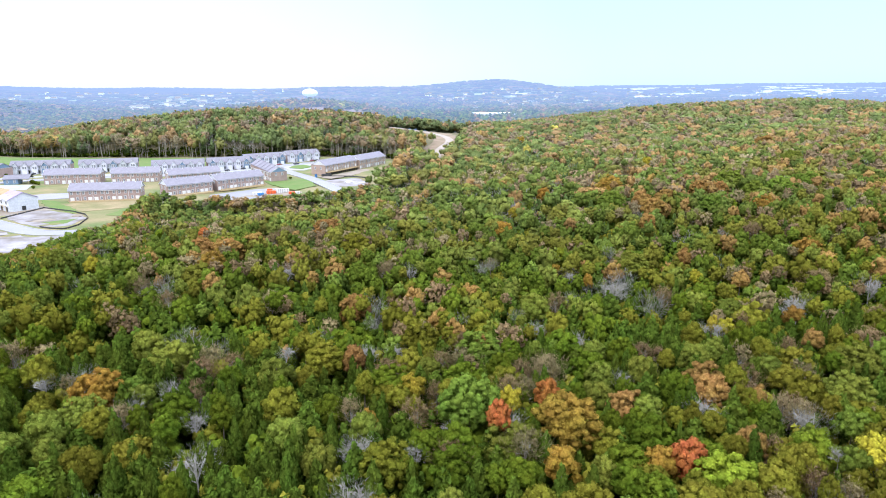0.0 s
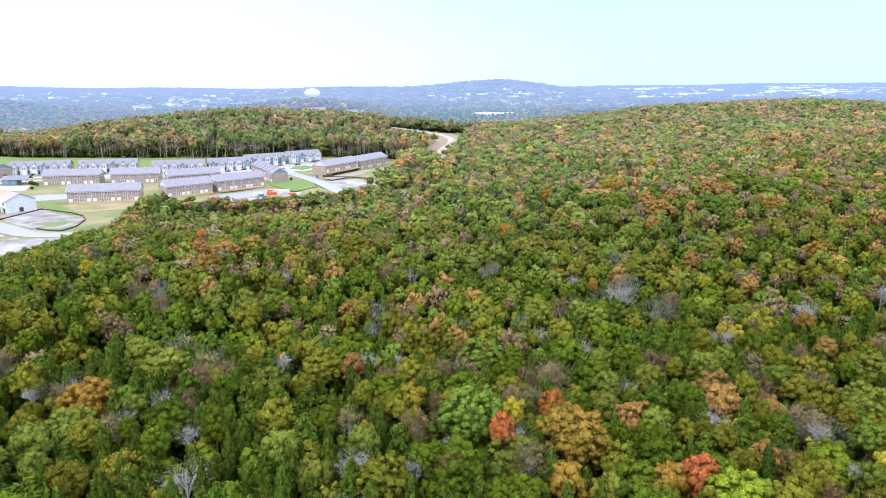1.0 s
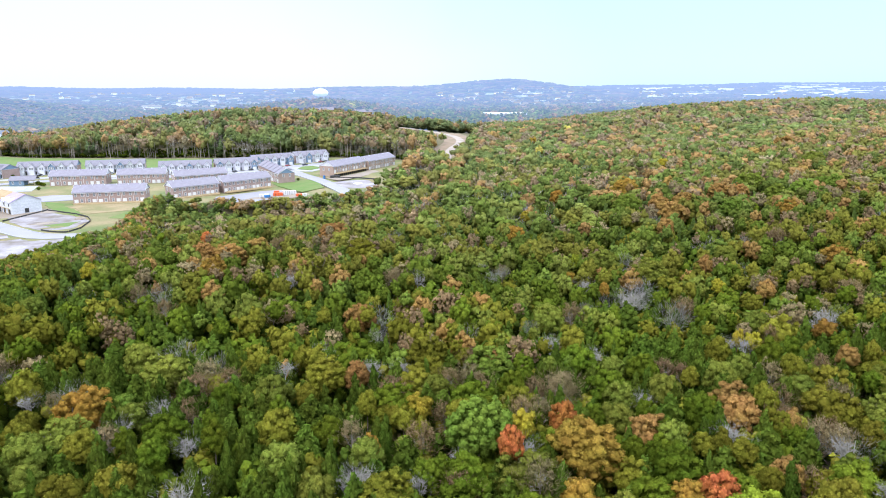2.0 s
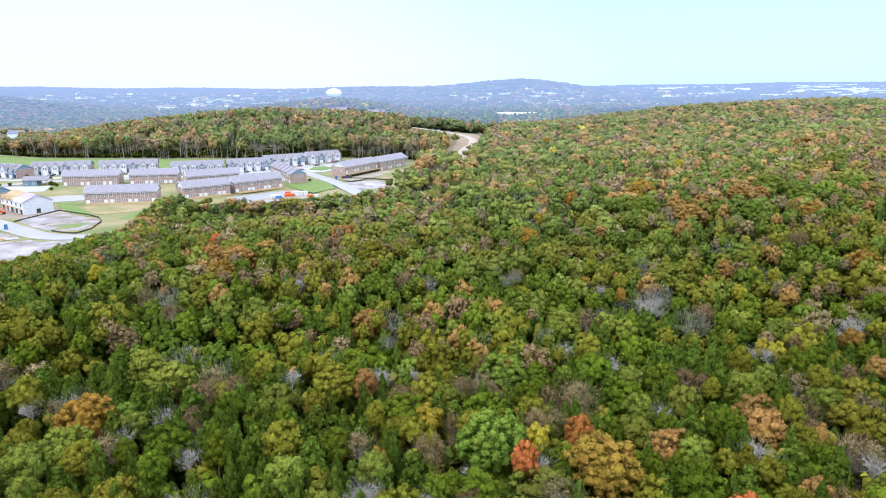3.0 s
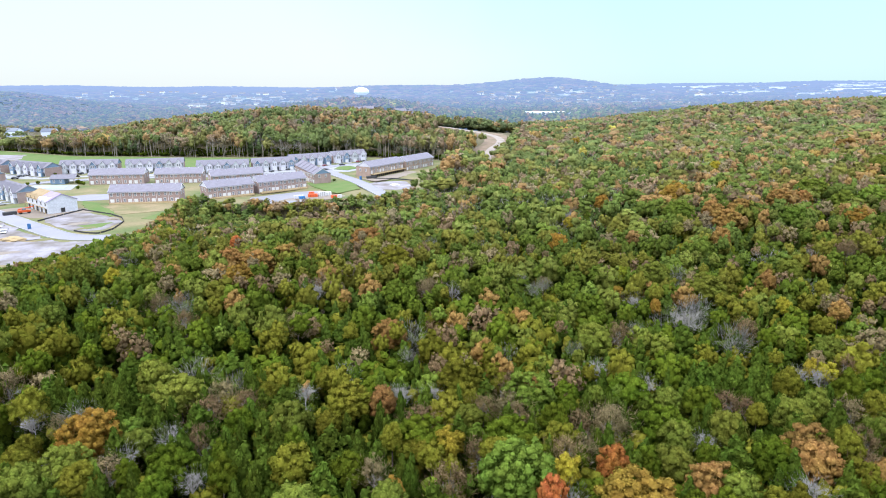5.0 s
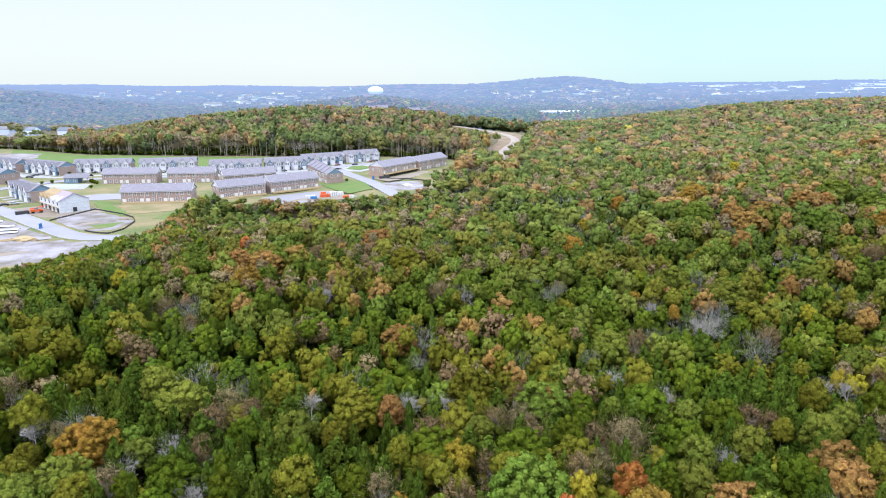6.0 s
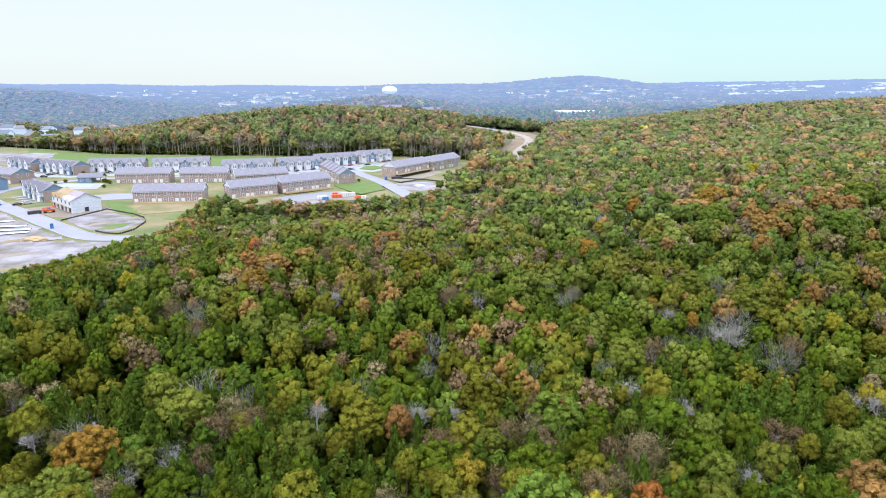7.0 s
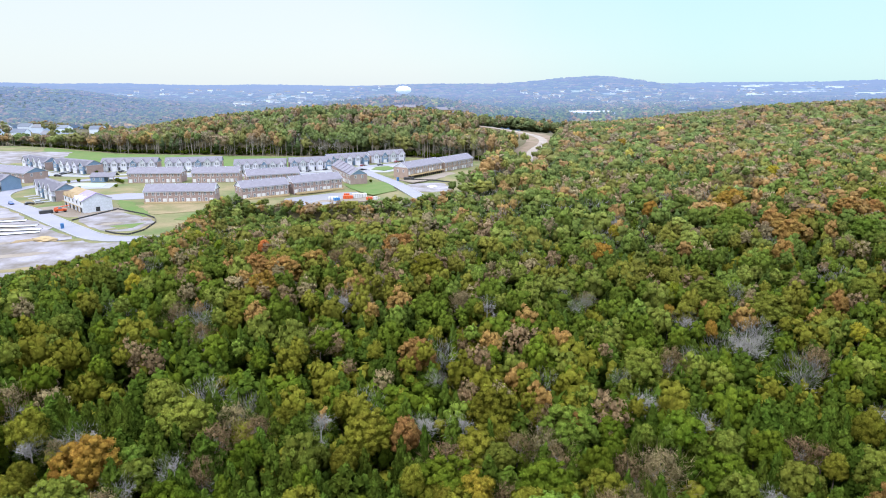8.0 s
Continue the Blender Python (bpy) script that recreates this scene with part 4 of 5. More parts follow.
# trees that stand out, by kind: x, y, crown radius
MARKED = {
    "amber": [(33.6, 66.4, 5.2), (111.0, 112.1, 2.5), (-45.8, 170.2, 4.1), (168.7, 210.4, 4.4), (128.8, 277.8, 6.0), (147.1, 155.5, 4.4)],
    "fresh": [(17.7, 75.2, 5.2), (86.0, 61.6, 2.9), (116.5, 245.6, 6.3), (186.4, 265.5, 6.4), (180.4, 236.2, 5.8), (195.2, 239.1, 5.8), (214.7, 246.9, 6.5), (152.1, 222.5, 5.0)],
    "red": [(50.6, 55.6, 3.4), (33.1, 77.1, 2.2), (21.6, 68.6, 2.0), (-58.3, 220.3, 2.1)],
    "orange": [(-54.0, 94.6, 4.4), (29.3, 56.6, 3.1), (45.2, 55.4, 2.6), (63.7, 164.1, 1.7), (70.3, 153.1, 1.6), (-0.8, 75.2, 1.3), (93.1, 274.4, 3.4), (59.3, 219.1, 3.2), (151.5, 534.3, 4.1)],
    "yellow": [(82.4, 52.6, 3.7), (25.2, 75.4, 2.0), (87.8, 111.6, 1.3), (90.0, 109.3, 1.9), (102.1, 145.0, 1.9), (8.1, 88.0, 2.8), (-82.3, 174.6, 2.2), (69.2, 242.5, 2.0), (188.5, 361.2, 2.9)],
    "ygreen": [(53.1, 48.8, 4.5), (73.3, 55.5, 3.6), (68.9, 178.0, 3.4)],
    "light": [(35.2, 53.4, 2.3), (106.9, 85.6, 5.1), (95.3, 73.4, 4.4), (97.1, 119.2, 3.5), (47.0, 133.0, 4.4), (48.0, 87.2, 2.8), (-52.8, 84.6, 3.9), (-57.2, 80.0, 3.5), (-42.1, 106.6, 4.8), (-49.8, 115.6, 3.6), (-19.5, 97.6, 3.5), (-85.0, 143.6, 3.1), (-91.6, 174.5, 3.8), (89.1, 162.1, 5.4), (78.6, 176.1, 5.7), (119.6, 171.4, 3.7), (255.3, 312.6, 5.7)],
    "rust": [(69.6, 84.2, 3.8), (31.6, 144.7, 3.7), (105.8, 97.7, 2.5), (112.7, 138.6, 2.7), (-2.4, 137.5, 4.0), (-43.9, 187.3, 5.0), (-52.9, 190.7, 4.2), (-36.6, 194.7, 4.9), (-11.8, 225.5, 5.4), (127.2, 226.6, 5.9), (129.0, 241.9, 4.5), (140.0, 239.9, 4.9), (116.4, 209.0, 3.5), (108.0, 164.1, 2.9), (171.1, 248.9, 3.9), (163.5, 252.4, 4.7), (302.9, 409.3, 7.3)],
    "olive": [(12.5, 113.0, 4.2), (87.4, 77.0, 3.6), (61.0, 47.8, 3.3), (-9.7, 103.8, 4.1), (-46.9, 68.2, 3.2), (-0.8, 193.6, 5.3)],
    "cedar": [(-37.0, 65.1, 3.7), (-12.1, 78.9, 3.9), (79.6, 251.1, 3.4)],
    "tan": [(24.0, 59.5, 2.9), (84.9, 95.2, 3.4), (79.5, 72.1, 2.9), (20.7, 101.9, 3.6), (38.4, 94.8, 4.4), (-46.8, 84.4, 2.9), (-60.6, 98.1, 1.9), (-35.1, 110.4, 3.3), (-25.3, 142.9, 3.5), (8.5, 170.3, 4.1), (-78.1, 113.2, 3.7), (-4.3, 81.4, 2.5), (-27.2, 220.5, 4.7), (-61.4, 152.0, 3.3), (44.0, 175.0, 2.3), (137.0, 209.6, 4.8), (150.8, 265.9, 4.4), (204.4, 489.6, 6.8)],
    "brown": [(26.4, 80.6, 2.6), (80.3, 84.5, 2.8), (86.8, 135.7, 3.4), (54.7, 136.4, 3.7), (119.8, 96.5, 4.0), (134.7, 133.4, 4.4), (67.7, 47.0, 2.9), (-35.1, 92.9, 2.9), (16.0, 100.9, 2.6), (7.8, 77.9, 3.4), (-30.1, 204.9, 4.4), (-52.4, 143.0, 2.4), (145.9, 182.9, 3.9), (163.7, 329.1, 7.0), (144.3, 329.6, 5.9), (225.1, 591.6, 7.0)],
    "bare": [(62.9, 72.7, 2.8), (80.9, 65.3, 3.5), (117.3, 119.1, 4.0), (84.1, 110.5, 1.9), (42.9, 116.5, 2.7), (50.8, 109.5, 2.1), (51.6, 85.9, 2.0), (146.9, 128.0, 4.0), (75.4, 143.2, 3.5), (65.6, 158.3, 2.9), (-40.1, 93.5, 2.0), (-32.4, 80.4, 2.1), (-29.4, 66.3, 3.1), (-65.2, 98.5, 1.8), (15.6, 167.9, 2.5), (-23.3, 165.0, 3.0), (75.6, 264.2, 3.3), (76.6, 147.8, 3.2)],
}
rng = np.random.default_rng(11)
taken = []
for kind, rows in MARKED.items():
    for x, y, r in rows:
        taken.append((x, y, r))
        plant(kind, x, y, r, 12.7 + min(r, 6) * 0.5 + (3.0 if math.hypot(x - 26, y - 74) < 15 else 0.0) + rng.uniform(-0.4, 0.4), rng)
TAKEN = np.array(taken)

MIX = {"near": dict(cedar=0.40, green=0.22, light=0.11, olive=0.13, tan=0.03, rust=0.008, brown=0.02, fresh=0.05, bare=0.06),
       "ridge": dict(cedar=0.07, green=0.22, light=0.11, olive=0.24, tan=0.08, rust=0.15, brown=0.17, yellow=0.006, fresh=0.07, orange=0.004, bare=0.04),
       "rusty": dict(green=0.14, light=0.06, olive=0.26, tan=0.12, rust=0.17, brown=0.14, amber=0.05, orange=0.008)}


WARM = ("rust", "brown", "tan", "orange", "olive", "amber")


def pick(x, y, rng, z=None):
    """The kind of tree that grows at a place: cedars in the hollow, oaks turning on the ridge and on the western knoll."""
    if math.hypot((x + 36) / 1.25, y - 186) < 34 and rng.random() < 0.75:
        mix = MIX["rusty"]
    else:
        z = float(ground(x, y)) if z is None else z
        ridge = min(max((z - 6) / 9, 0), 1)
        patch = 0.5 + 0.9 * noise.noise(Vector((x / 45, y / 45, 3.7)))
        mix = MIX["ridge"] if rng.random() < max(ridge, 0) * 0.85 + 0.15 * patch else MIX["near"]
        if mix is MIX["ridge"] and noise.noise(Vector((x / 38, y / 38, 9.1))) > 0.22 and rng.random() < 0.5:
            mix = MIX["rusty"]
    warm = 2.2 * noise.noise(Vector((x / 80, y / 80, 2.4))) + 2.6 * noise.noise(Vector((x / 34, y / 34, 5.3))) + 1.2 * noise.noise(Vector((x / 13, y / 13, 1.1)))
    dusky = 1.8 * math.exp(-((x - 88) ** 2 + (y - 112) ** 2) / 1800) + 1.6 * smooth((14 - x) / 30) * smooth((240 - y) / 60) + 0.6 * noise.noise(Vector((x / 26, y / 26, 7.7)))
    warm += 1.2 * math.exp(-((x + 5) ** 2 + (y - 275) ** 2) / 4500) + (0.5 if y > 470 and x < 80 else 0.0)
    warm += 1.1 * math.exp(-((x - 62) ** 2 + (y - 58) ** 2) / 1500)
    shares = {k: v * math.exp(warm * (0.7 if k in WARM else -0.45) + (dusky if k == "cedar" else 0)) for k, v in mix.items()}
    at = rng.random() * sum(shares.values())
    for name, share in shares.items():
        at -= share
        if at <= 0:
            break
    return name


def in_wedge(x, y, margin=0):
    """Inside the wooded fan of land ahead of the flight."""
    return -0.62 * (y + 40) - 14 - margin < x < 0.97 * (y + 36) + 14 + margin


NEAR_END = 112.0
y = 34.0
while y < NEAR_END:
    x = -140.0
    while x < 190.0:
        px, py = x + rng.uniform(-2.1, 2.1), y + rng.uniform(-2.1, 2.1)
        x += 4.55
        if not in_wedge(px, py):
            continue
        kind = pick(px, py, rng)
        r = float(np.clip(rng.lognormal(0.93, 0.27), 1.6, 4.6)) * (0.98 if kind == "cedar" else 0.85 if kind == "bare" else 1.0)
        if (np.hypot(TAKEN[:, 0] - px, TAKEN[:, 1] - py) < 0.72 * TAKEN[:, 2] + 0.45 * r).any():
            continue
        tall = rng.uniform(11.8, 15.4) if kind == "cedar" else rng.uniform(10.8, 14.4) + 0.3 * r
        plant(kind, px, py, r, tall, rng)
    y += 4.5


# young growth and brush under the near wood
def brush(y0, y1, step, rng):
    rows = []
    for y in np.arange(y0, y1, step):
        for x in np.arange(-150, 230, step):
            px, py = x + rng.uniform(-2, 2), y + rng.uniform(-2, 2)
            if in_wedge(px, py) and (py < 140 or not bare_mask(np.array([px]), np.array([py]))[0]) and edge_distance(np.array([px]), np.array([py]), CLEARING)[0][0] > 8:
                rows.append((px, py, float(ground(px, py)), rng.uniform(2.1, 3.3), rng.uniform(7.5, 11.3), ("green", "olive", "cedar", "cedar")[rng.integers(4)], rng.uniform(0.95, 1.35)))
    return rows


# ---- the wood beyond, tree by tree in one mesh for each stretch ----
def stencil_set(r, sprays, size, lobes, big, dome):
    """Crowns of each shape, as rows of corners, leaf directions and tones, for trees too many to stand alone."""
    return {"broad": [leaf_cloud(r, broad_lobes(r, lobes, big, 0.85 - 0.2 * big), sprays, size, full=0.88, dome=dome) for _ in range(8)],
            "cone": [leaf_cloud(r, cone_lobes(r, max(2, lobes - 4)), sprays, size * 0.9, 1.5, 1.2, full=0.85, dome=dome) for _ in range(5)],
            "thin": [leaf_cloud(r, broad_lobes(r, lobes, big, 0.85 - 0.2 * big), 2 * sprays, size * 0.8, sparse=0.45, low=0.5, full=0.52, dome=dome) for _ in range(5)],
            "twig": [twig_cloud(r, 2 * sprays, size * 0.15) for _ in range(4)]}


STENCILS = {"fine": stencil_set(np.random.default_rng(5), 280, 0.082, 26, 0.9, 0.58), "middle": stencil_set(np.random.default_rng(6), 90, 0.115, 11, 1.15, 0.66),
            "coarse": stencil_set(np.random.default_rng(8), 46, 0.14, 6, 1.4, 0.72), "far": stencil_set(np.random.default_rng(9), 8, 0.25, 2, 1.5, 0.7)}
_tiny = [clumps(np.random.default_rng(10 + k), [(0, 0, 0, 0.95, 0.85)], [1.0], 1, 1.0) for k in range(4)]
STENCILS["tiny"] = {shape: _tiny for shape in ("broad", "cone", "thin", "twig")}


def haze_at(x, y):
    """Share of haze painted into a far thing, by its distance from the origin."""
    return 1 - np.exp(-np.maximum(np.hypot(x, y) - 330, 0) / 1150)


def wood(name, level, trees, material, label, hazed=0.0):
    """One mesh of many trees: rows of x, y, base z, radius, height, kind, tint. The last argument sets how much
    distance haze is painted into the leaf colours.
    """
    groups = {}
    for t in trees:
        shape = SHAPE[t[5]]
        groups.setdefault((shape, int(t[0] * 7919 + t[1] * 104729) % len(STENCILS[level][shape])), []).append(t)
    verts, cols, ways, tones, airs = [], [], [], [], []
    for (shape, i), rows in groups.items():
        s = STENCILS[level][shape][i]
        a = np.array([r[:5] for r in rows])
        turn = (a[:, 0] * 3.7 + a[:, 1] * 1.9) % 6.283
        c, sn = np.cos(turn)[:, None], np.sin(turn)[:, None]
        up = a[:, 4] * 0.33 if shape == "cone" else np.minimum(a[:, 3] * 1.45, a[:, 4] * 0.45)
        mid = a[:, 2] + a[:, 4] - up * (1.25 if shape == "cone" else 0.8)
        vx, vy, vz = s[None, :, 0], s[None, :, 1], s[None, :, 2]
        rad = a[:, 3:4] * (1.48 if shape == "cone" else 1.08)
        verts.append(np.stack([a[:, 0:1] + rad * (vx * c - vy * sn), a[:, 1:2] + rad * (vx * sn + vy * c), mid[:, None] + up[:, None] * vz], -1).reshape(-1, 3))
        ways.append(np.stack([s[None, :, 3] * c - s[None, :, 4] * sn, s[None, :, 3] * sn + s[None, :, 4] * c, np.broadcast_to(s[None, :, 5], (len(a), len(s)))], -1).reshape(-1, 3))
        tones.append(np.tile(s[:, 6], len(a)))
        airs.append(np.repeat(haze_at(a[:, 0], a[:, 1]), len(s)))
        # distance haze painted into the base colour: greyer and paler farther out
        dull = hazed * (1 - np.exp(-np.maximum(a[:, 1] - 130, 0) / 400))[:, None]
        pale = (1 + 0.9 * hazed * smooth((a[:, 1] - 160) / 220))[:, None]
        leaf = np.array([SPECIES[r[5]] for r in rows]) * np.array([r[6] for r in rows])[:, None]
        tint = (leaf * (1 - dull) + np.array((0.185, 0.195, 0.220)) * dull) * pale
        cols.append(np.repeat(tint, len(s), 0))
    cols = np.concatenate(cols)
    me = cloud_mesh(name, np.concatenate([np.concatenate(verts), np.concatenate(ways), np.concatenate(tones)[:, None]], 1), material)
    att = me.attributes.new("leaf_colour", "FLOAT_COLOR", "POINT")
    att.data.foreach_set("color", np.concatenate([cols, np.ones((len(cols), 1))], 1).astype(np.float32).ravel())
    att = me.attributes.new("leaf_haze", "FLOAT", "POINT")
    att.data.foreach_set("value", np.concatenate(airs).astype(np.float32))
    return tagged(new(name, me), label, "forest", kind="stuff")


def bare_mask(x, y):
    """Where no trees are set: the clearing, the haul road, town lots, and a strip before the road kept open to the
    camera's view.
    """
    d, inside = edge_distance(x, y, CLEARING)
    t, _ = edge_distance(x, y, TRACK, False)
    town = ((np.hypot((x + 540) / 190, (y - 785) / 125) < 1) & (np.sin(x / 11) * np.sin(y / 13) > -0.35)) | (np.hypot((x + 35) / 75, (y - 1160) / 38) < 1)
    town = town | ((np.sin(x / 31) * np.sin(y / 47) > 0.15) & ((np.hypot((x + 400) / 300, (y - 2100) / 420) < 1) | (np.hypot((x - 560) / 340, (y - 2150) / 560) < 1) | (np.hypot((x + 800) / 560, (y - 2800) / 480) < 1)))
    town = town | ((x > 0.37 * y) & (y > 2250) & (y < 4150) & (np.sin(x / 61 + y / 170) * np.sin(y / 47) > 0.05))
    return inside | (d < 0.8) | (t < np.where(y > 640, 17, 14)) | ((y > 660) & (edge_distance(x, y + 16, TRACK, False)[0] < 15)) | town


def scatter(y0, y1, x0, x1, step, size, rng, keep, tall=(11.5, 16), tints=(0.75, 1.25)):
    xs, ys = np.meshgrid(np.arange(x0, x1, step), np.arange(y0, y1, step))
    xs, ys = xs.ravel() + rng.uniform(-0.42, 0.42, xs.size) * step, ys.ravel() + rng.uniform(-0.42, 0.42, ys.size) * step
    ok = keep(xs, ys) & ~bare_mask(xs, ys)
    xs, ys = xs[ok], ys[ok]
    zs = ground(xs, ys)
    out = []
    rim, _ = edge_distance(xs, ys, CLEARING)
    lows = np.where((ys < 400) & (xs < 40), np.where((xs < -85) & (ys < 260), 0.95, 0.68) + 0.32 * np.clip(rim / 50, 0, 1), 1.0)
    lows = lows * np.where(ys > 540, 0.62 + 0.38 * np.clip((xs + 400) / 130, 0, 1), 1.0)
    cut, _ = edge_distance(xs, ys, TRACK, False)
    lows = lows * np.where(ys > 600, 0.55 + 0.45 * np.clip((cut - 15) / 35, 0, 1), 1.0)
    for x, y, z, low, rim_here in zip(xs, ys, zs, lows, rim):
        kind = pick(x, y, rng, z)
        r = float(np.clip(rng.lognormal(math.log(size), 0.34), size * 0.6, size * 1.9)) * (0.85 if kind == "cedar" else 1)
        if y < 235 and kind in ("orange", "yellow", "amber"):
            kind = "olive"
        if y < 420 and (np.hypot(TAKEN[:, 0] - x, TAKEN[:, 1] - y) < 0.7 * TAKEN[:, 2] + 0.4 * r).any():
            continue
        h = rng.uniform(*tall) * (0.86 if kind == "cedar" else 1) * low
        # treetops along the rim are capped to fit the camera's view
        if rim_here < 45 and y < 350 and x < 30:
            h = min(h, max(2.6 if x > -95 and y > 265 else 5.0, (16.4 + 3.4 * rng.random() ** 2 if x > -95 and y > 265 else 21.5) - z))
            r = max(min(r, h * 0.42), 2.3)
        if 570 < y < 790 and 0.055 < (x - 3) / y < 0.14:
            h = min(h, 71 - 48 * y / np.interp((x - 3) / y, [0.067, 0.134], [790, 700]) - z)
            if h < 3.5:
                continue
            r = min(r, 0.4 * h)
        out.append((x, y, float(z), r, h, kind, rng.uniform(*tints)))
    return out


def fan(margin=0):
    return lambda x, y: (x > -0.73 * (y + 40) - 14 - margin) & (x < 0.97 * (y + 36) + 14 + margin)


beyond = fan()
wood("underbrush", "coarse", brush(34, 126, 4.0, rng), LEAF_ANY, "green young growth under the near trees")
wood("underbrush", "far", brush(126, 240, 4.6, rng), LEAF_ANY, "green young growth under the trees of the hollow")
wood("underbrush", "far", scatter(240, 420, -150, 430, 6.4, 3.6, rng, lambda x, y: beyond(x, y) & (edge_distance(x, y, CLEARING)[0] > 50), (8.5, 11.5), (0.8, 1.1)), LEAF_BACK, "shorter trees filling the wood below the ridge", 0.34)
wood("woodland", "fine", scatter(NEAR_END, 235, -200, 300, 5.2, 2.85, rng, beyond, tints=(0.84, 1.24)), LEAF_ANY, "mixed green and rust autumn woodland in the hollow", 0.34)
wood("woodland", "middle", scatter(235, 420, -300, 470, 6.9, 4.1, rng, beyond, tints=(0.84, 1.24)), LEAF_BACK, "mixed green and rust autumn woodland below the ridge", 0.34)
def rim_belt(x, y):
    d, inside = edge_distance(x, y, CLEARING)
    return beyond(x, y) & ~inside & (d < 26) & (y < 352) & (x < 30)


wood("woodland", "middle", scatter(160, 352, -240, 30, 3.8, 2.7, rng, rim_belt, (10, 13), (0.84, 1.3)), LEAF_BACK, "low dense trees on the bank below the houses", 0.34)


def bank_top(x, y):
    d, inside = edge_distance(x, y, CLEARING)
    return ~inside & (d < 15) & (y > 262) & (y < 345) & (x > -104) & (x < 16)


wood("woodland", "middle", scatter(255, 350, -110, 20, 3.0, 2.6, rng, bank_top, (6, 9), (0.84, 1.3)), LEAF_BACK, "low trees crowding the top of the bank", 0.34)


def behind(x, y):
    return beyond(x, y) & (x < 70) & (y > 470)


def ridge_side(x, y):
    return beyond(x, y) & ~behind(x, y) & (y < 430 + 330 * np.clip(x / 300, 0, 1) + 90)


back = scatter(470, 840, -560, 70, 8.2, 4.8, rng, behind, (16, 21), (0.86, 1.26))
def skirt(x, y):
    d, _ = edge_distance(x, y, CLEARING)
    return behind(x, y) & (d > 3) & (d < 34)


# leaf tints cut below the other woods to paint in the understorey's shade
low_brush = scatter(470, 700, -420, 70, 4.2, 2.2, rng, skirt, (2.5, 4.5), (0.5, 0.8))
wood("underbrush", "far", [(*t[:5], ("cedar", "green")[int(t[0]) % 2], t[6]) for t in low_brush], LEAF_BACK, "low brush between the stems, darkened for the shade at the wood's edge")
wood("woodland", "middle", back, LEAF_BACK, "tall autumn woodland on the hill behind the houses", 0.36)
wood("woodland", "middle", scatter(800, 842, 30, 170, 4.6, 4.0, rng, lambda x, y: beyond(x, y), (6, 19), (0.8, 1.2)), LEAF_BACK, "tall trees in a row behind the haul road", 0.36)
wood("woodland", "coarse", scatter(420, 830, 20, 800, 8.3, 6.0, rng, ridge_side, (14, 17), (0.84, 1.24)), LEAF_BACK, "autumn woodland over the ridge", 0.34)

def below(x, y):
    return (y < 36) & (y > -100) & (abs(x) < 130)


def around(x, y):
    return (~beyond(x, y) | (y < 36)) & ~below(x, y)


wood("woodland", "coarse", scatter(-100, 36, -130, 130, 5.8, 3.3, rng, below, (11, 14.5), (0.8, 1.3)), LEAF_ANY, "mixed autumn woodland under the flight line")
wood("woodland", "far", scatter(-190, 300, -330, 430, 9.6, 5.2, rng, around, (12, 16), (0.8, 1.3)), LEAF_BACK, "autumn woodland under and beside the flight line")

# tall bare stems along the wood's edge behind the houses
bm = bmesh.new()
stem_edge, _ = edge_distance(np.array([t[0] for t in back]), np.array([t[1] for t in back]), CLEARING)
for (x, y, z, r, h, kind, tint), d in zip(back, stem_edge):
    if d < 26 and y > 480:
        for _ in range(2):
            lean, sx, sy = rng.uniform(-0.9, 0.9), x + rng.uniform(-3.5, 3.5), y + rng.uniform(-3.5, 1.0)
            tube(bm, (sx, sy, z - 0.5), (sx + lean, sy, z + h * 0.75), rng.uniform(0.14, 0.32), 0.1, 4)
me = bpy.data.meshes.new("tree_stems")
bm.to_mesh(me)
bm.free()
me.materials.append(surface("grey_stems", (0.30, 0.27, 0.24), 0.9, (0.17, 0.15, 0.13), 0.2, 5))
tagged(new("tree_stems", me), "tall grey tree stems along the wood's edge", "tree stems", kind="stuff")

# ---- distance ----
def seen_past_ridge(x, y):
    return beyond(x, y) & (x < 0.36 * y)


# far woods glow blue in place of real haze
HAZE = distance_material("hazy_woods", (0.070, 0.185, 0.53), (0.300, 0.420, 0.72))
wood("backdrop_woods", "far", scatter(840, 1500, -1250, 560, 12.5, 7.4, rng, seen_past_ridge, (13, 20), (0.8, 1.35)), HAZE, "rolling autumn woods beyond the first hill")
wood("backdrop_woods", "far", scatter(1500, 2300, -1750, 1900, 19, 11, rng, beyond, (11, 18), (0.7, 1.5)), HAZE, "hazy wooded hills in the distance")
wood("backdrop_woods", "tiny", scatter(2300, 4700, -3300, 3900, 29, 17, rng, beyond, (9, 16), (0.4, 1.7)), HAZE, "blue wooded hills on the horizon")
for o in scene.objects:
    if o.name.startswith("backdrop_woods"):
        o["kind"] = "structure"

# far roofs, walls and the tank glow faintly: haze put in as emission
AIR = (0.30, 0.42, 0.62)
ROOFS = [hazed_surface("far_roof_" + k, c, AIR, 0.4) for k, c in (("grey", (0.14, 0.14, 0.16)), ("dark", (0.09, 0.09, 0.11)), ("brown", (0.14, 0.12, 0.12)))]
WALLS = [hazed_surface("far_wall_" + k, c, AIR, 0.75) for k, c in (("white", (0.5, 0.5, 0.52)), ("cream", (0.45, 0.43, 0.42)), ("grey", (0.3, 0.3, 0.33)), ("tan", (0.26, 0.22, 0.2)))]
FAR_WHITE = hazed_surface("far_white_roof", (0.55, 0.55, 0.56), AIR, 1.0)
tower = empty("water_tower", pose(-80, 1500, float(ground(-80, 1500))), "white spheroid water tower on a wooded hill", "water tower")
top = 62.0
tz = top - float(ground(-80, 1500))
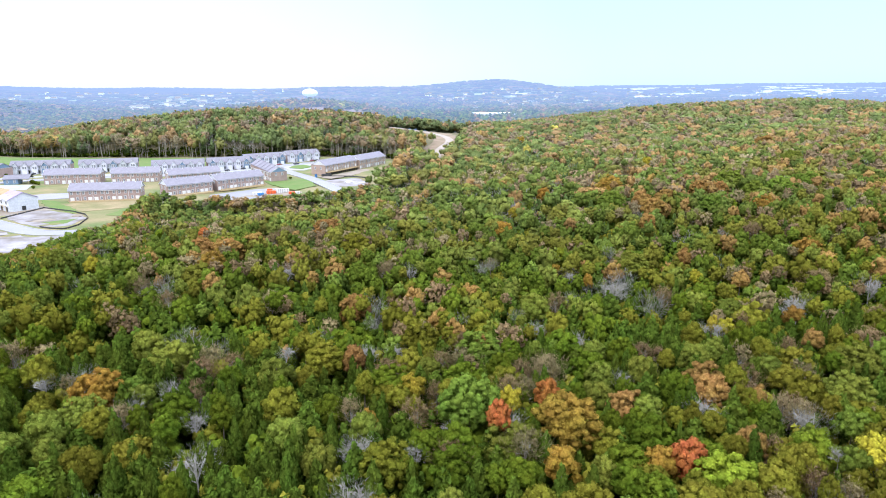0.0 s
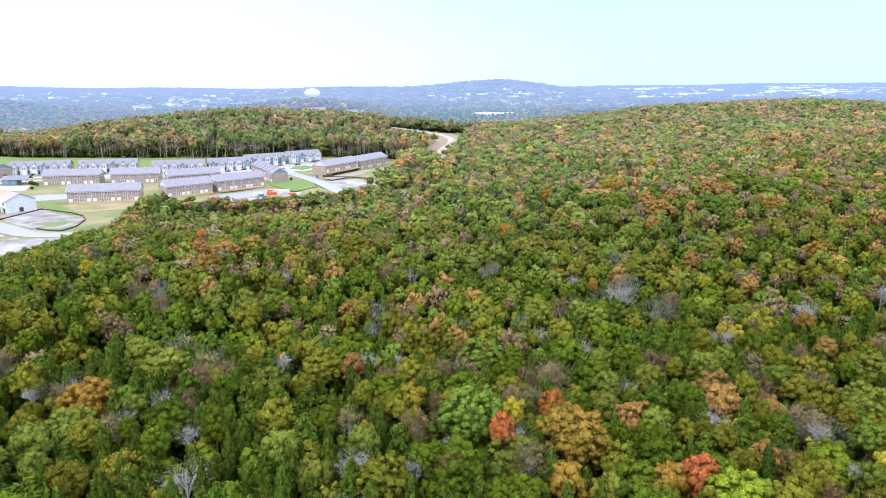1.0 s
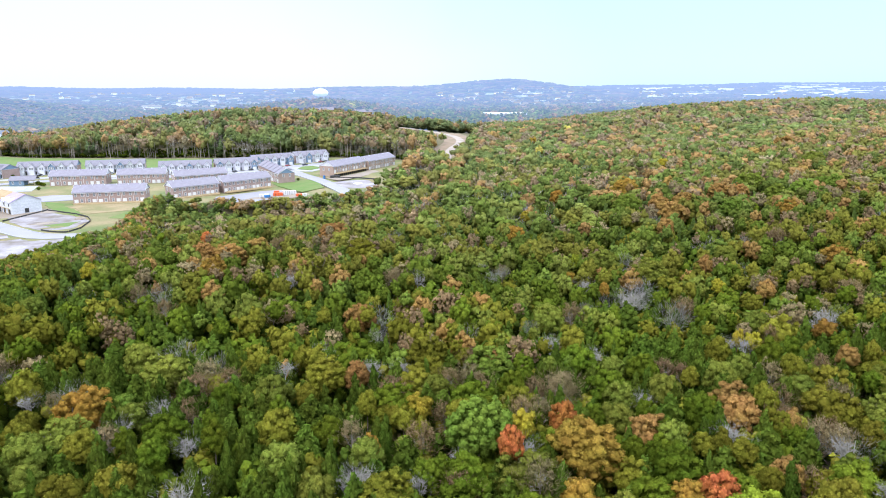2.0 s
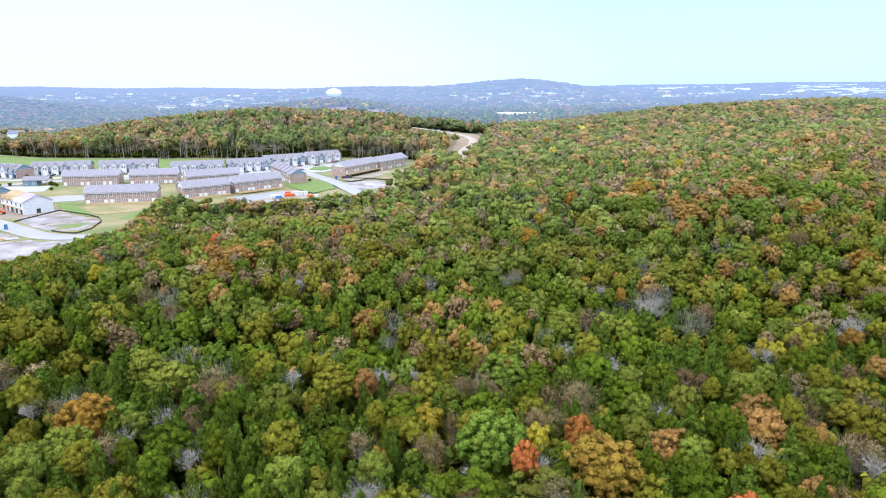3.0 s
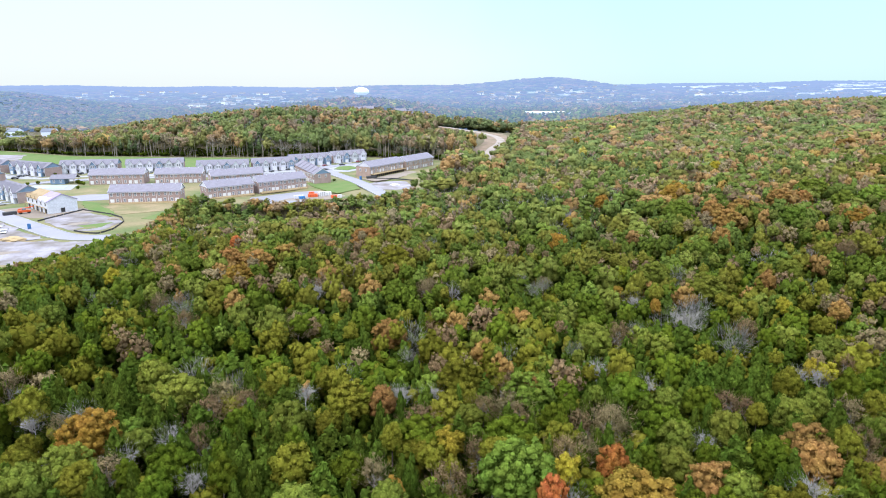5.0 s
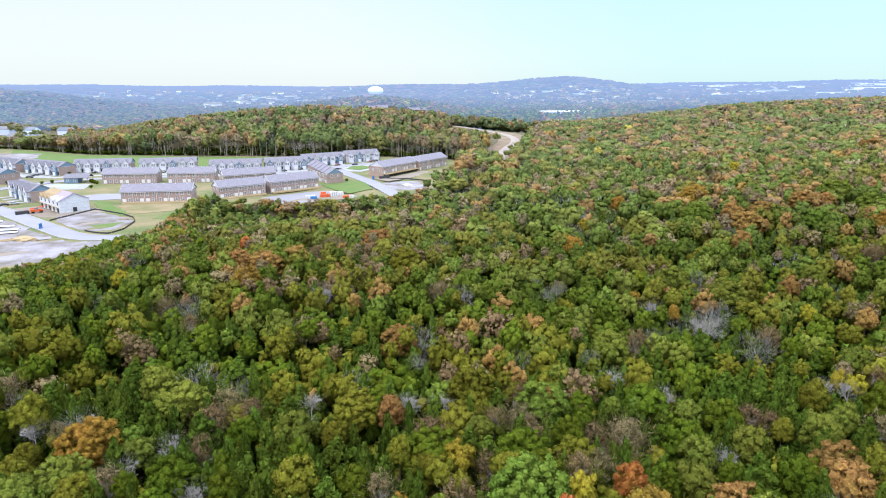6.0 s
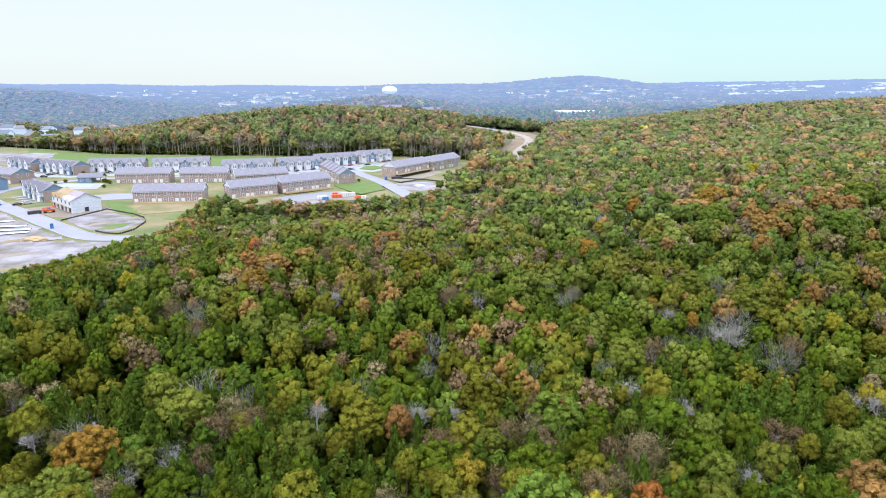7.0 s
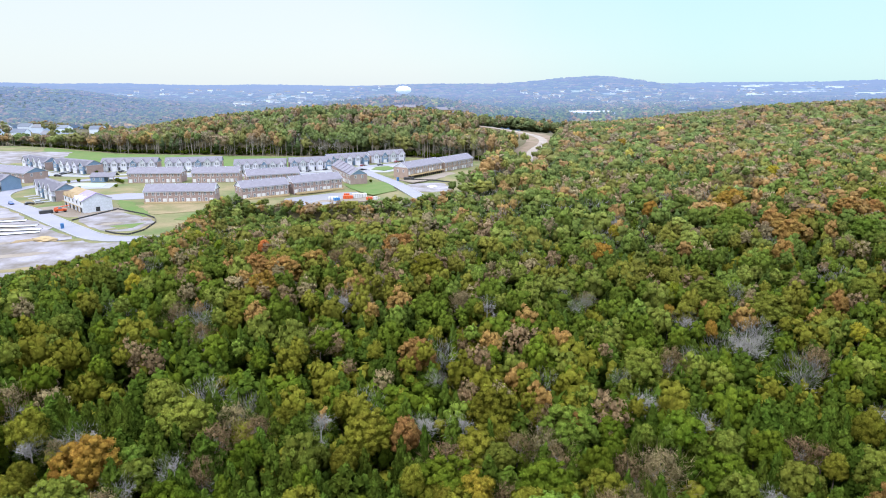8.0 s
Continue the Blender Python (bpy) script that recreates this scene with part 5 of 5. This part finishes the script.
bm = bmesh.new()
bmesh.ops.create_uvsphere(bm, u_segments=32, v_segments=20, radius=1.0)
for v in bm.verts:
    v.co = Vector((v.co.x * 17.5, v.co.y * 17.5, v.co.z * (10 if v.co.z > 0 else 8) + tz))
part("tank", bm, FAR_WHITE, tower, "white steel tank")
bm = bmesh.new()
tube(bm, (0, 0, -2), (0, 0, tz - 5), 5, 4, 20)
part("stem", bm, SIDING_GREY, tower)


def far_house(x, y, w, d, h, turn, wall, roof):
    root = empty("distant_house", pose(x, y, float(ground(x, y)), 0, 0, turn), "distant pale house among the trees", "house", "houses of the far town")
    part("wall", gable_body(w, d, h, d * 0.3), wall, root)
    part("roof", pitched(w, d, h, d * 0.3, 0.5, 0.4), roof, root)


for i in range(14):
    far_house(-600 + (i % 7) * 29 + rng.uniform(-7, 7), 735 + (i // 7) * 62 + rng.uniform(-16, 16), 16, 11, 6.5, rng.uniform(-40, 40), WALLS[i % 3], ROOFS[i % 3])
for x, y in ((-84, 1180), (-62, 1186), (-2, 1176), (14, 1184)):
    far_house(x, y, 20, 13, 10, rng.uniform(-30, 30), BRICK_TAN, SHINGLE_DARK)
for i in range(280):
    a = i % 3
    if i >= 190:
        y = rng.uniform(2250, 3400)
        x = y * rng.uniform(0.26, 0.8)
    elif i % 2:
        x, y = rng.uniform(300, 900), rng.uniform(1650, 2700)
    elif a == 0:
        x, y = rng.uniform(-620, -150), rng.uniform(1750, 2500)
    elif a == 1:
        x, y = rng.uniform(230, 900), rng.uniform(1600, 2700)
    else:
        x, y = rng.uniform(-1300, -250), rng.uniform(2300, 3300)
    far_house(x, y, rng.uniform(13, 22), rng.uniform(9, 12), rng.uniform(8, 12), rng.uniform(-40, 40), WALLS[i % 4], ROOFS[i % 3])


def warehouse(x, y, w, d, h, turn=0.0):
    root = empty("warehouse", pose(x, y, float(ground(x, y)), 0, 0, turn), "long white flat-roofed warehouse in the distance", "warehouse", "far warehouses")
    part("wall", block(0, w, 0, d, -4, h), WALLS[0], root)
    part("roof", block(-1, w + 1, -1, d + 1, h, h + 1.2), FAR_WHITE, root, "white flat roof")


warehouse(235, 1130, 70, 40, 16, 4)
for i in range(46):
    y = 2350 + 1750 * (i + 0.5) / 46
    warehouse(y * rng.uniform(0.40, 0.88), y + rng.uniform(-50, 50), rng.uniform(60, 210), rng.uniform(30, 50), rng.uniform(9, 14), rng.uniform(-8, 8))
warehouse(620, 2500, 90, 40, 12)


# ---- small things of the estate ----
def car(x, y, turn, paint, label):
    root = empty("car", pose(x, y, PLATEAU + 0.1, 0, 0, turn), label, "car", "parked cars")
    side = [(-2.2, 0.35), (2.2, 0.35), (2.25, 0.75), (1.3, 0.95), (-2.1, 1.0), (-2.25, 0.7)]
    bm = solid(prism(bmesh.new(), side, -0.9, 0.9, "y"))
    bmesh.ops.bevel(bm, geom=bm.edges[:], offset=0.07, segments=1, affect="EDGES")
    body = part("body", bm, paint, root)
    part("roof_panel", solid(prism(bmesh.new(), [(-1.35, 1.42), (0.35, 1.42), (0.3, 1.5), (-1.3, 1.5)], -0.72, 0.72, "y")), paint, body)
    part("window_band", solid(prism(bmesh.new(), [(-1.85, 0.96), (1.05, 0.93), (0.4, 1.44), (-1.4, 1.44)], -0.78, 0.78, "y")), GLASS, root, "dark car windows")
    for wx in (-1.35, 1.35):
        for wy in (-0.82, 0.82):
            bm = bmesh.new()
            tube(bm, (wx, wy - 0.12, 0.33), (wx, wy + 0.12, 0.33), 0.33, 0.33, 12)
            part("wheel", bm, RUBBER, root)
    return root


CARS = [(-251.7, 437.4, 60, 0), (-251.9, 443.2, 62, 2), (-248.5, 446.1, 58, 0), (-255.8, 424.6, 10, 3), (-249.6, 427.3, 14, 0), (-203.5, 322.6, 45, 0), (-200.7, 326.2, 45, 2),
        (-213.3, 323.4, -45, 3), (-214.9, 312.5, -40, 1), (-93.0, 432.7, 20, 3), (-78.5, 457.6, 70, 0), (-42.1, 483.0, 30, 0), (-31.1, 503.1, 60, 4),
        (-27.6, 506.5, 60, 0), (-54.7, 480.3, 60, 4), (-88.3, 448.5, 70, 0), (-217.9, 448.9, 82, 0), (-206.4, 449.8, 82, 3), (-172.0, 451.0, 80, 2)]
TINTS = ("black", "white", "silver", "dark blue", "maroon")
for x, y, turn, k in CARS:
    car(x, y, turn, CAR_PAINTS[k], TINTS[k] + " car parked on the pale drive")


def crisp(points, near=1.2):
    """The same line with tight corners."""
    out = [points[0]]
    for a, b, c in zip(points, points[1:], points[2:]):
        for q in (a, c):
            k = near / math.dist(b, q)
            out.append((b[0] + (q[0] - b[0]) * k, b[1] + (q[1] - b[1]) * k))
    return out + [points[-1]]


def silt_fence(points):
    points = crisp(points)
    root = empty("silt_fence", pose(0, 0, 0), "low black silt fence on stakes round a pad", "fence")
    part("fabric", ribbon(points, -0.06, 0.06, PLATEAU - 0.2, PLATEAU + 0.6), SILT, root, "black fabric")
    bm = bmesh.new()
    box(bm, -0.05, 0.05, -0.05, 0.05, -0.3, 0.75)
    stake = mesh_of("stake", bm, TIMBER)
    line = glide(points, 3.0)
    for p in line[::2]:
        shared("stake", stake, root, pose(p.x + 0.12, p.y, PLATEAU))


silt_fence([(-160.2, 282.5), (-157.3, 292.7), (-152.6, 309), (-134.4, 296.4), (-126.0, 288.1), (-121.3, 278.4), (-119.4, 262.6), (-121.8, 254.3), (-128.5, 256.3), (-134.3, 260.5)])
silt_fence([(-16, 408), (-2, 405), (10, 396), (12, 380)])

for k, (ax, ay, bx, by) in enumerate(((-190, 277, -180, 281), (-186, 269, -169, 270), (-180, 260, -163, 263), (-172, 251, -160, 258))):
    m, length = stance((ax - 12, ay - 3), (bx, by))
    slab = empty("foundation_slab", m, "long white concrete foundation strip in dark forms", "slab", "foundation slabs")
    part("concrete_top", block(0, length, 0, 3.4, -0.1, 0.3), TRIM, slab)
    for y0 in (-0.25, 3.4):
        part("form_board", block(-0.2, length + 0.2, y0, y0 + 0.25, -0.1, 0.36), SILT, slab, "dark form board")

lift = empty("telehandler", pose(-176.5, 302.5, PLATEAU + 0.05, 0, 0, 40), "orange telescopic lift beside the unfinished house", "machine")
bm = solid(prism(bmesh.new(), [(-2.6, 0.7), (2.4, 0.7), (2.6, 1.3), (0.8, 1.7), (-2.6, 1.8)], -1.0, 1.0, "y"))
part("chassis", bm, RED_PAINT, lift)
part("cab", solid(prism(bmesh.new(), [(-0.9, 1.5), (0.7, 1.5), (0.5, 2.6), (-0.8, 2.6)], -0.95, -0.1, "y")), GLASS, lift, "dark glazed cab")
bm = bmesh.new()
tube(bm, (-2.4, 0.4, 2.1), (4.2, 0.4, 2.9), 0.28, 0.2, 6)
part("boom", bm, RED_PAINT, lift)
for wx in (-1.7, 1.7):
    for wy in (-1.0, 1.0):
        bm = bmesh.new()
        tube(bm, (wx, wy - 0.22, 0.62), (wx, wy + 0.22, 0.62), 0.62, 0.62, 14)
        part("wheel", bm, RUBBER, lift)


def crate(name, x, y, w, d, h, turn, material, label, category):
    root = empty(name, pose(x, y, float(max(ground(x, y), PLATEAU - 0.58)) + 0.02, 0, 0, turn), label, category)
    bm = block(-w / 2, w / 2, -d / 2, d / 2, 0, h)
    bmesh.ops.bevel(bm, geom=bm.edges[:], offset=0.08, segments=2, affect="EDGES")
    part("load", bm, material, root)
    for i in (-1, 0, 1):
        part("strap", block(i * w * 0.3 - 0.06, i * w * 0.3 + 0.06, -d / 2 - 0.02, d / 2 + 0.02, 0.05, h + 0.02), SILT, root, "dark strap")
    part("pallet", block(-w / 2 - 0.1, w / 2 + 0.1, -d / 2 - 0.1, d / 2 + 0.1, -0.25, 0.0), TIMBER, root)
    return root


crate("dumpster", -181.5, 299.5, 5.5, 2.4, 1.6, 40, SILT, "dark metal dumpster near the unfinished house", "dumpster")
crate("portable_toilet", -155.2, 266.6, 1.3, 1.3, 2.3, 30, BLUE_PAINT, "blue portable toilet at the road's edge", "toilet")
for x, y, w, d, h, k, m, label in ((-53.5, 338.3, 5, 3, 1.6, 10, SIDING, "white wrapped stack of building material"), (-51.5, 336.5, 3, 2, 1.4, 25, BLUE_PAINT, "blue wrapped stack of building material"),
                                   (-46.5, 342.5, 5, 2.5, 1.6, 15, RED_PAINT, "red stack of building material"), (-47.5, 345.5, 3, 2, 2.2, 5, RED_PAINT, "red crate of building material"), (-42.0, 344.5, 4, 3, 2.4, 30, TRIM, "white wrapped pallet of material"),
                                   (-39.5, 346.5, 5, 3, 2.0, 20, TRIM, "white wrapped pallet of material"), (-34.0, 339.3, 4.5, 2.4, 1.3, 20, RED_PAINT, "orange stack of material by the road"), (-31.5, 338.5, 2.4, 2, 1.5, 0, TRIM, "small white pallet of material")):
    crate("material_stack", x, y, w, d, h, k, m, label, "pallet")
crate("dumpster", -17.0, 409.5, 6.5, 2.4, 1.7, 20, SILT, "dark metal dumpster below the big brick row", "dumpster")
crate("portable_toilet", -23.8, 405.0, 1.3, 1.3, 2.3, 20, BLUE_PAINT, "blue portable toilet by the dirt slope", "toilet")

for x, y, w, h, m, label in ((-149.5, 245.0, 4.5, 1.6, TIMBER, "low mound of broken tan timber scraps"), (-152.5, 247.0, 3.5, 0.8, BOARD, "low mound of pale timber scrap"), (-196, 250, 7, 1.3, DIRT, "low mound of brown spoil on the gravel"), (-172, 232, 8, 1.2, DIRT, "low mound of brown spoil on the gravel"), (-128, 284, 2.6, 0.9, DIRT, "small mound of brown spoil on the pad"), (-2, 384, 3, 0.9, TRIM, "small mound of white stone on the pad")):
    bm = bmesh.new()
    bmesh.ops.create_icosphere(bm, subdivisions=3, radius=1.0)
    for v in bm.verts:
        k = 1 + 0.35 * noise.noise(v.co * 2.1 + Vector((x, y, 0)))
        v.co = Vector((v.co.x * w * k, v.co.y * w * 0.6 * k, max(v.co.z, -0.2) * h * k))
    me = bpy.data.meshes.new("dirt_mound")
    bm.to_mesh(me)
    bm.free()
    me.materials.append(m)
    ob = tagged(new("dirt_mound", me), label, "mound")
    ob.location = (x, y, float(max(ground(x, y), PLATEAU - 1.0)) + 0.1)

boards = empty("board_stack", pose(-157.5, 243.5, PLATEAU + 0.05, 0, 0, 35), "scattered pale boards on the gravel", "boards")
for i in range(7):
    part("board", block(-4 + i * 0.3, 4 - i * 0.2, -1.8 + i * 0.55, -1.4 + i * 0.55, 0.02 * i, 0.14 + 0.02 * i), BOARD, boards)

rng = np.random.default_rng(23)
SHRUB = cloud_mesh("foliage", leaf_cloud(rng, broad_lobes(rng, 12), 260, 0.2), LEAF["green"])
for x, y, s in ((-198, 402, 1.6), (-195, 399, 1.4), (-192, 396, 1.3), (-222, 402, 1.3), (-226, 398, 1.2), (-188, 380, 1.2), (-206, 373, 1.1), (-246, 398, 1.5), (-232, 443, 1.2), (-63, 386, 1.1), (-40, 398, 1.1), (-122, 432, 1.3), (-150, 436, 1.2)):
    root = empty("shrub", pose(x, y, PLATEAU), "small green garden shrub by the houses", "shrub", "garden shrubs")
    ob = shared("foliage", SHRUB, root, pose(0, 0, s * 0.75))
    ob.scale = (s, s, s)
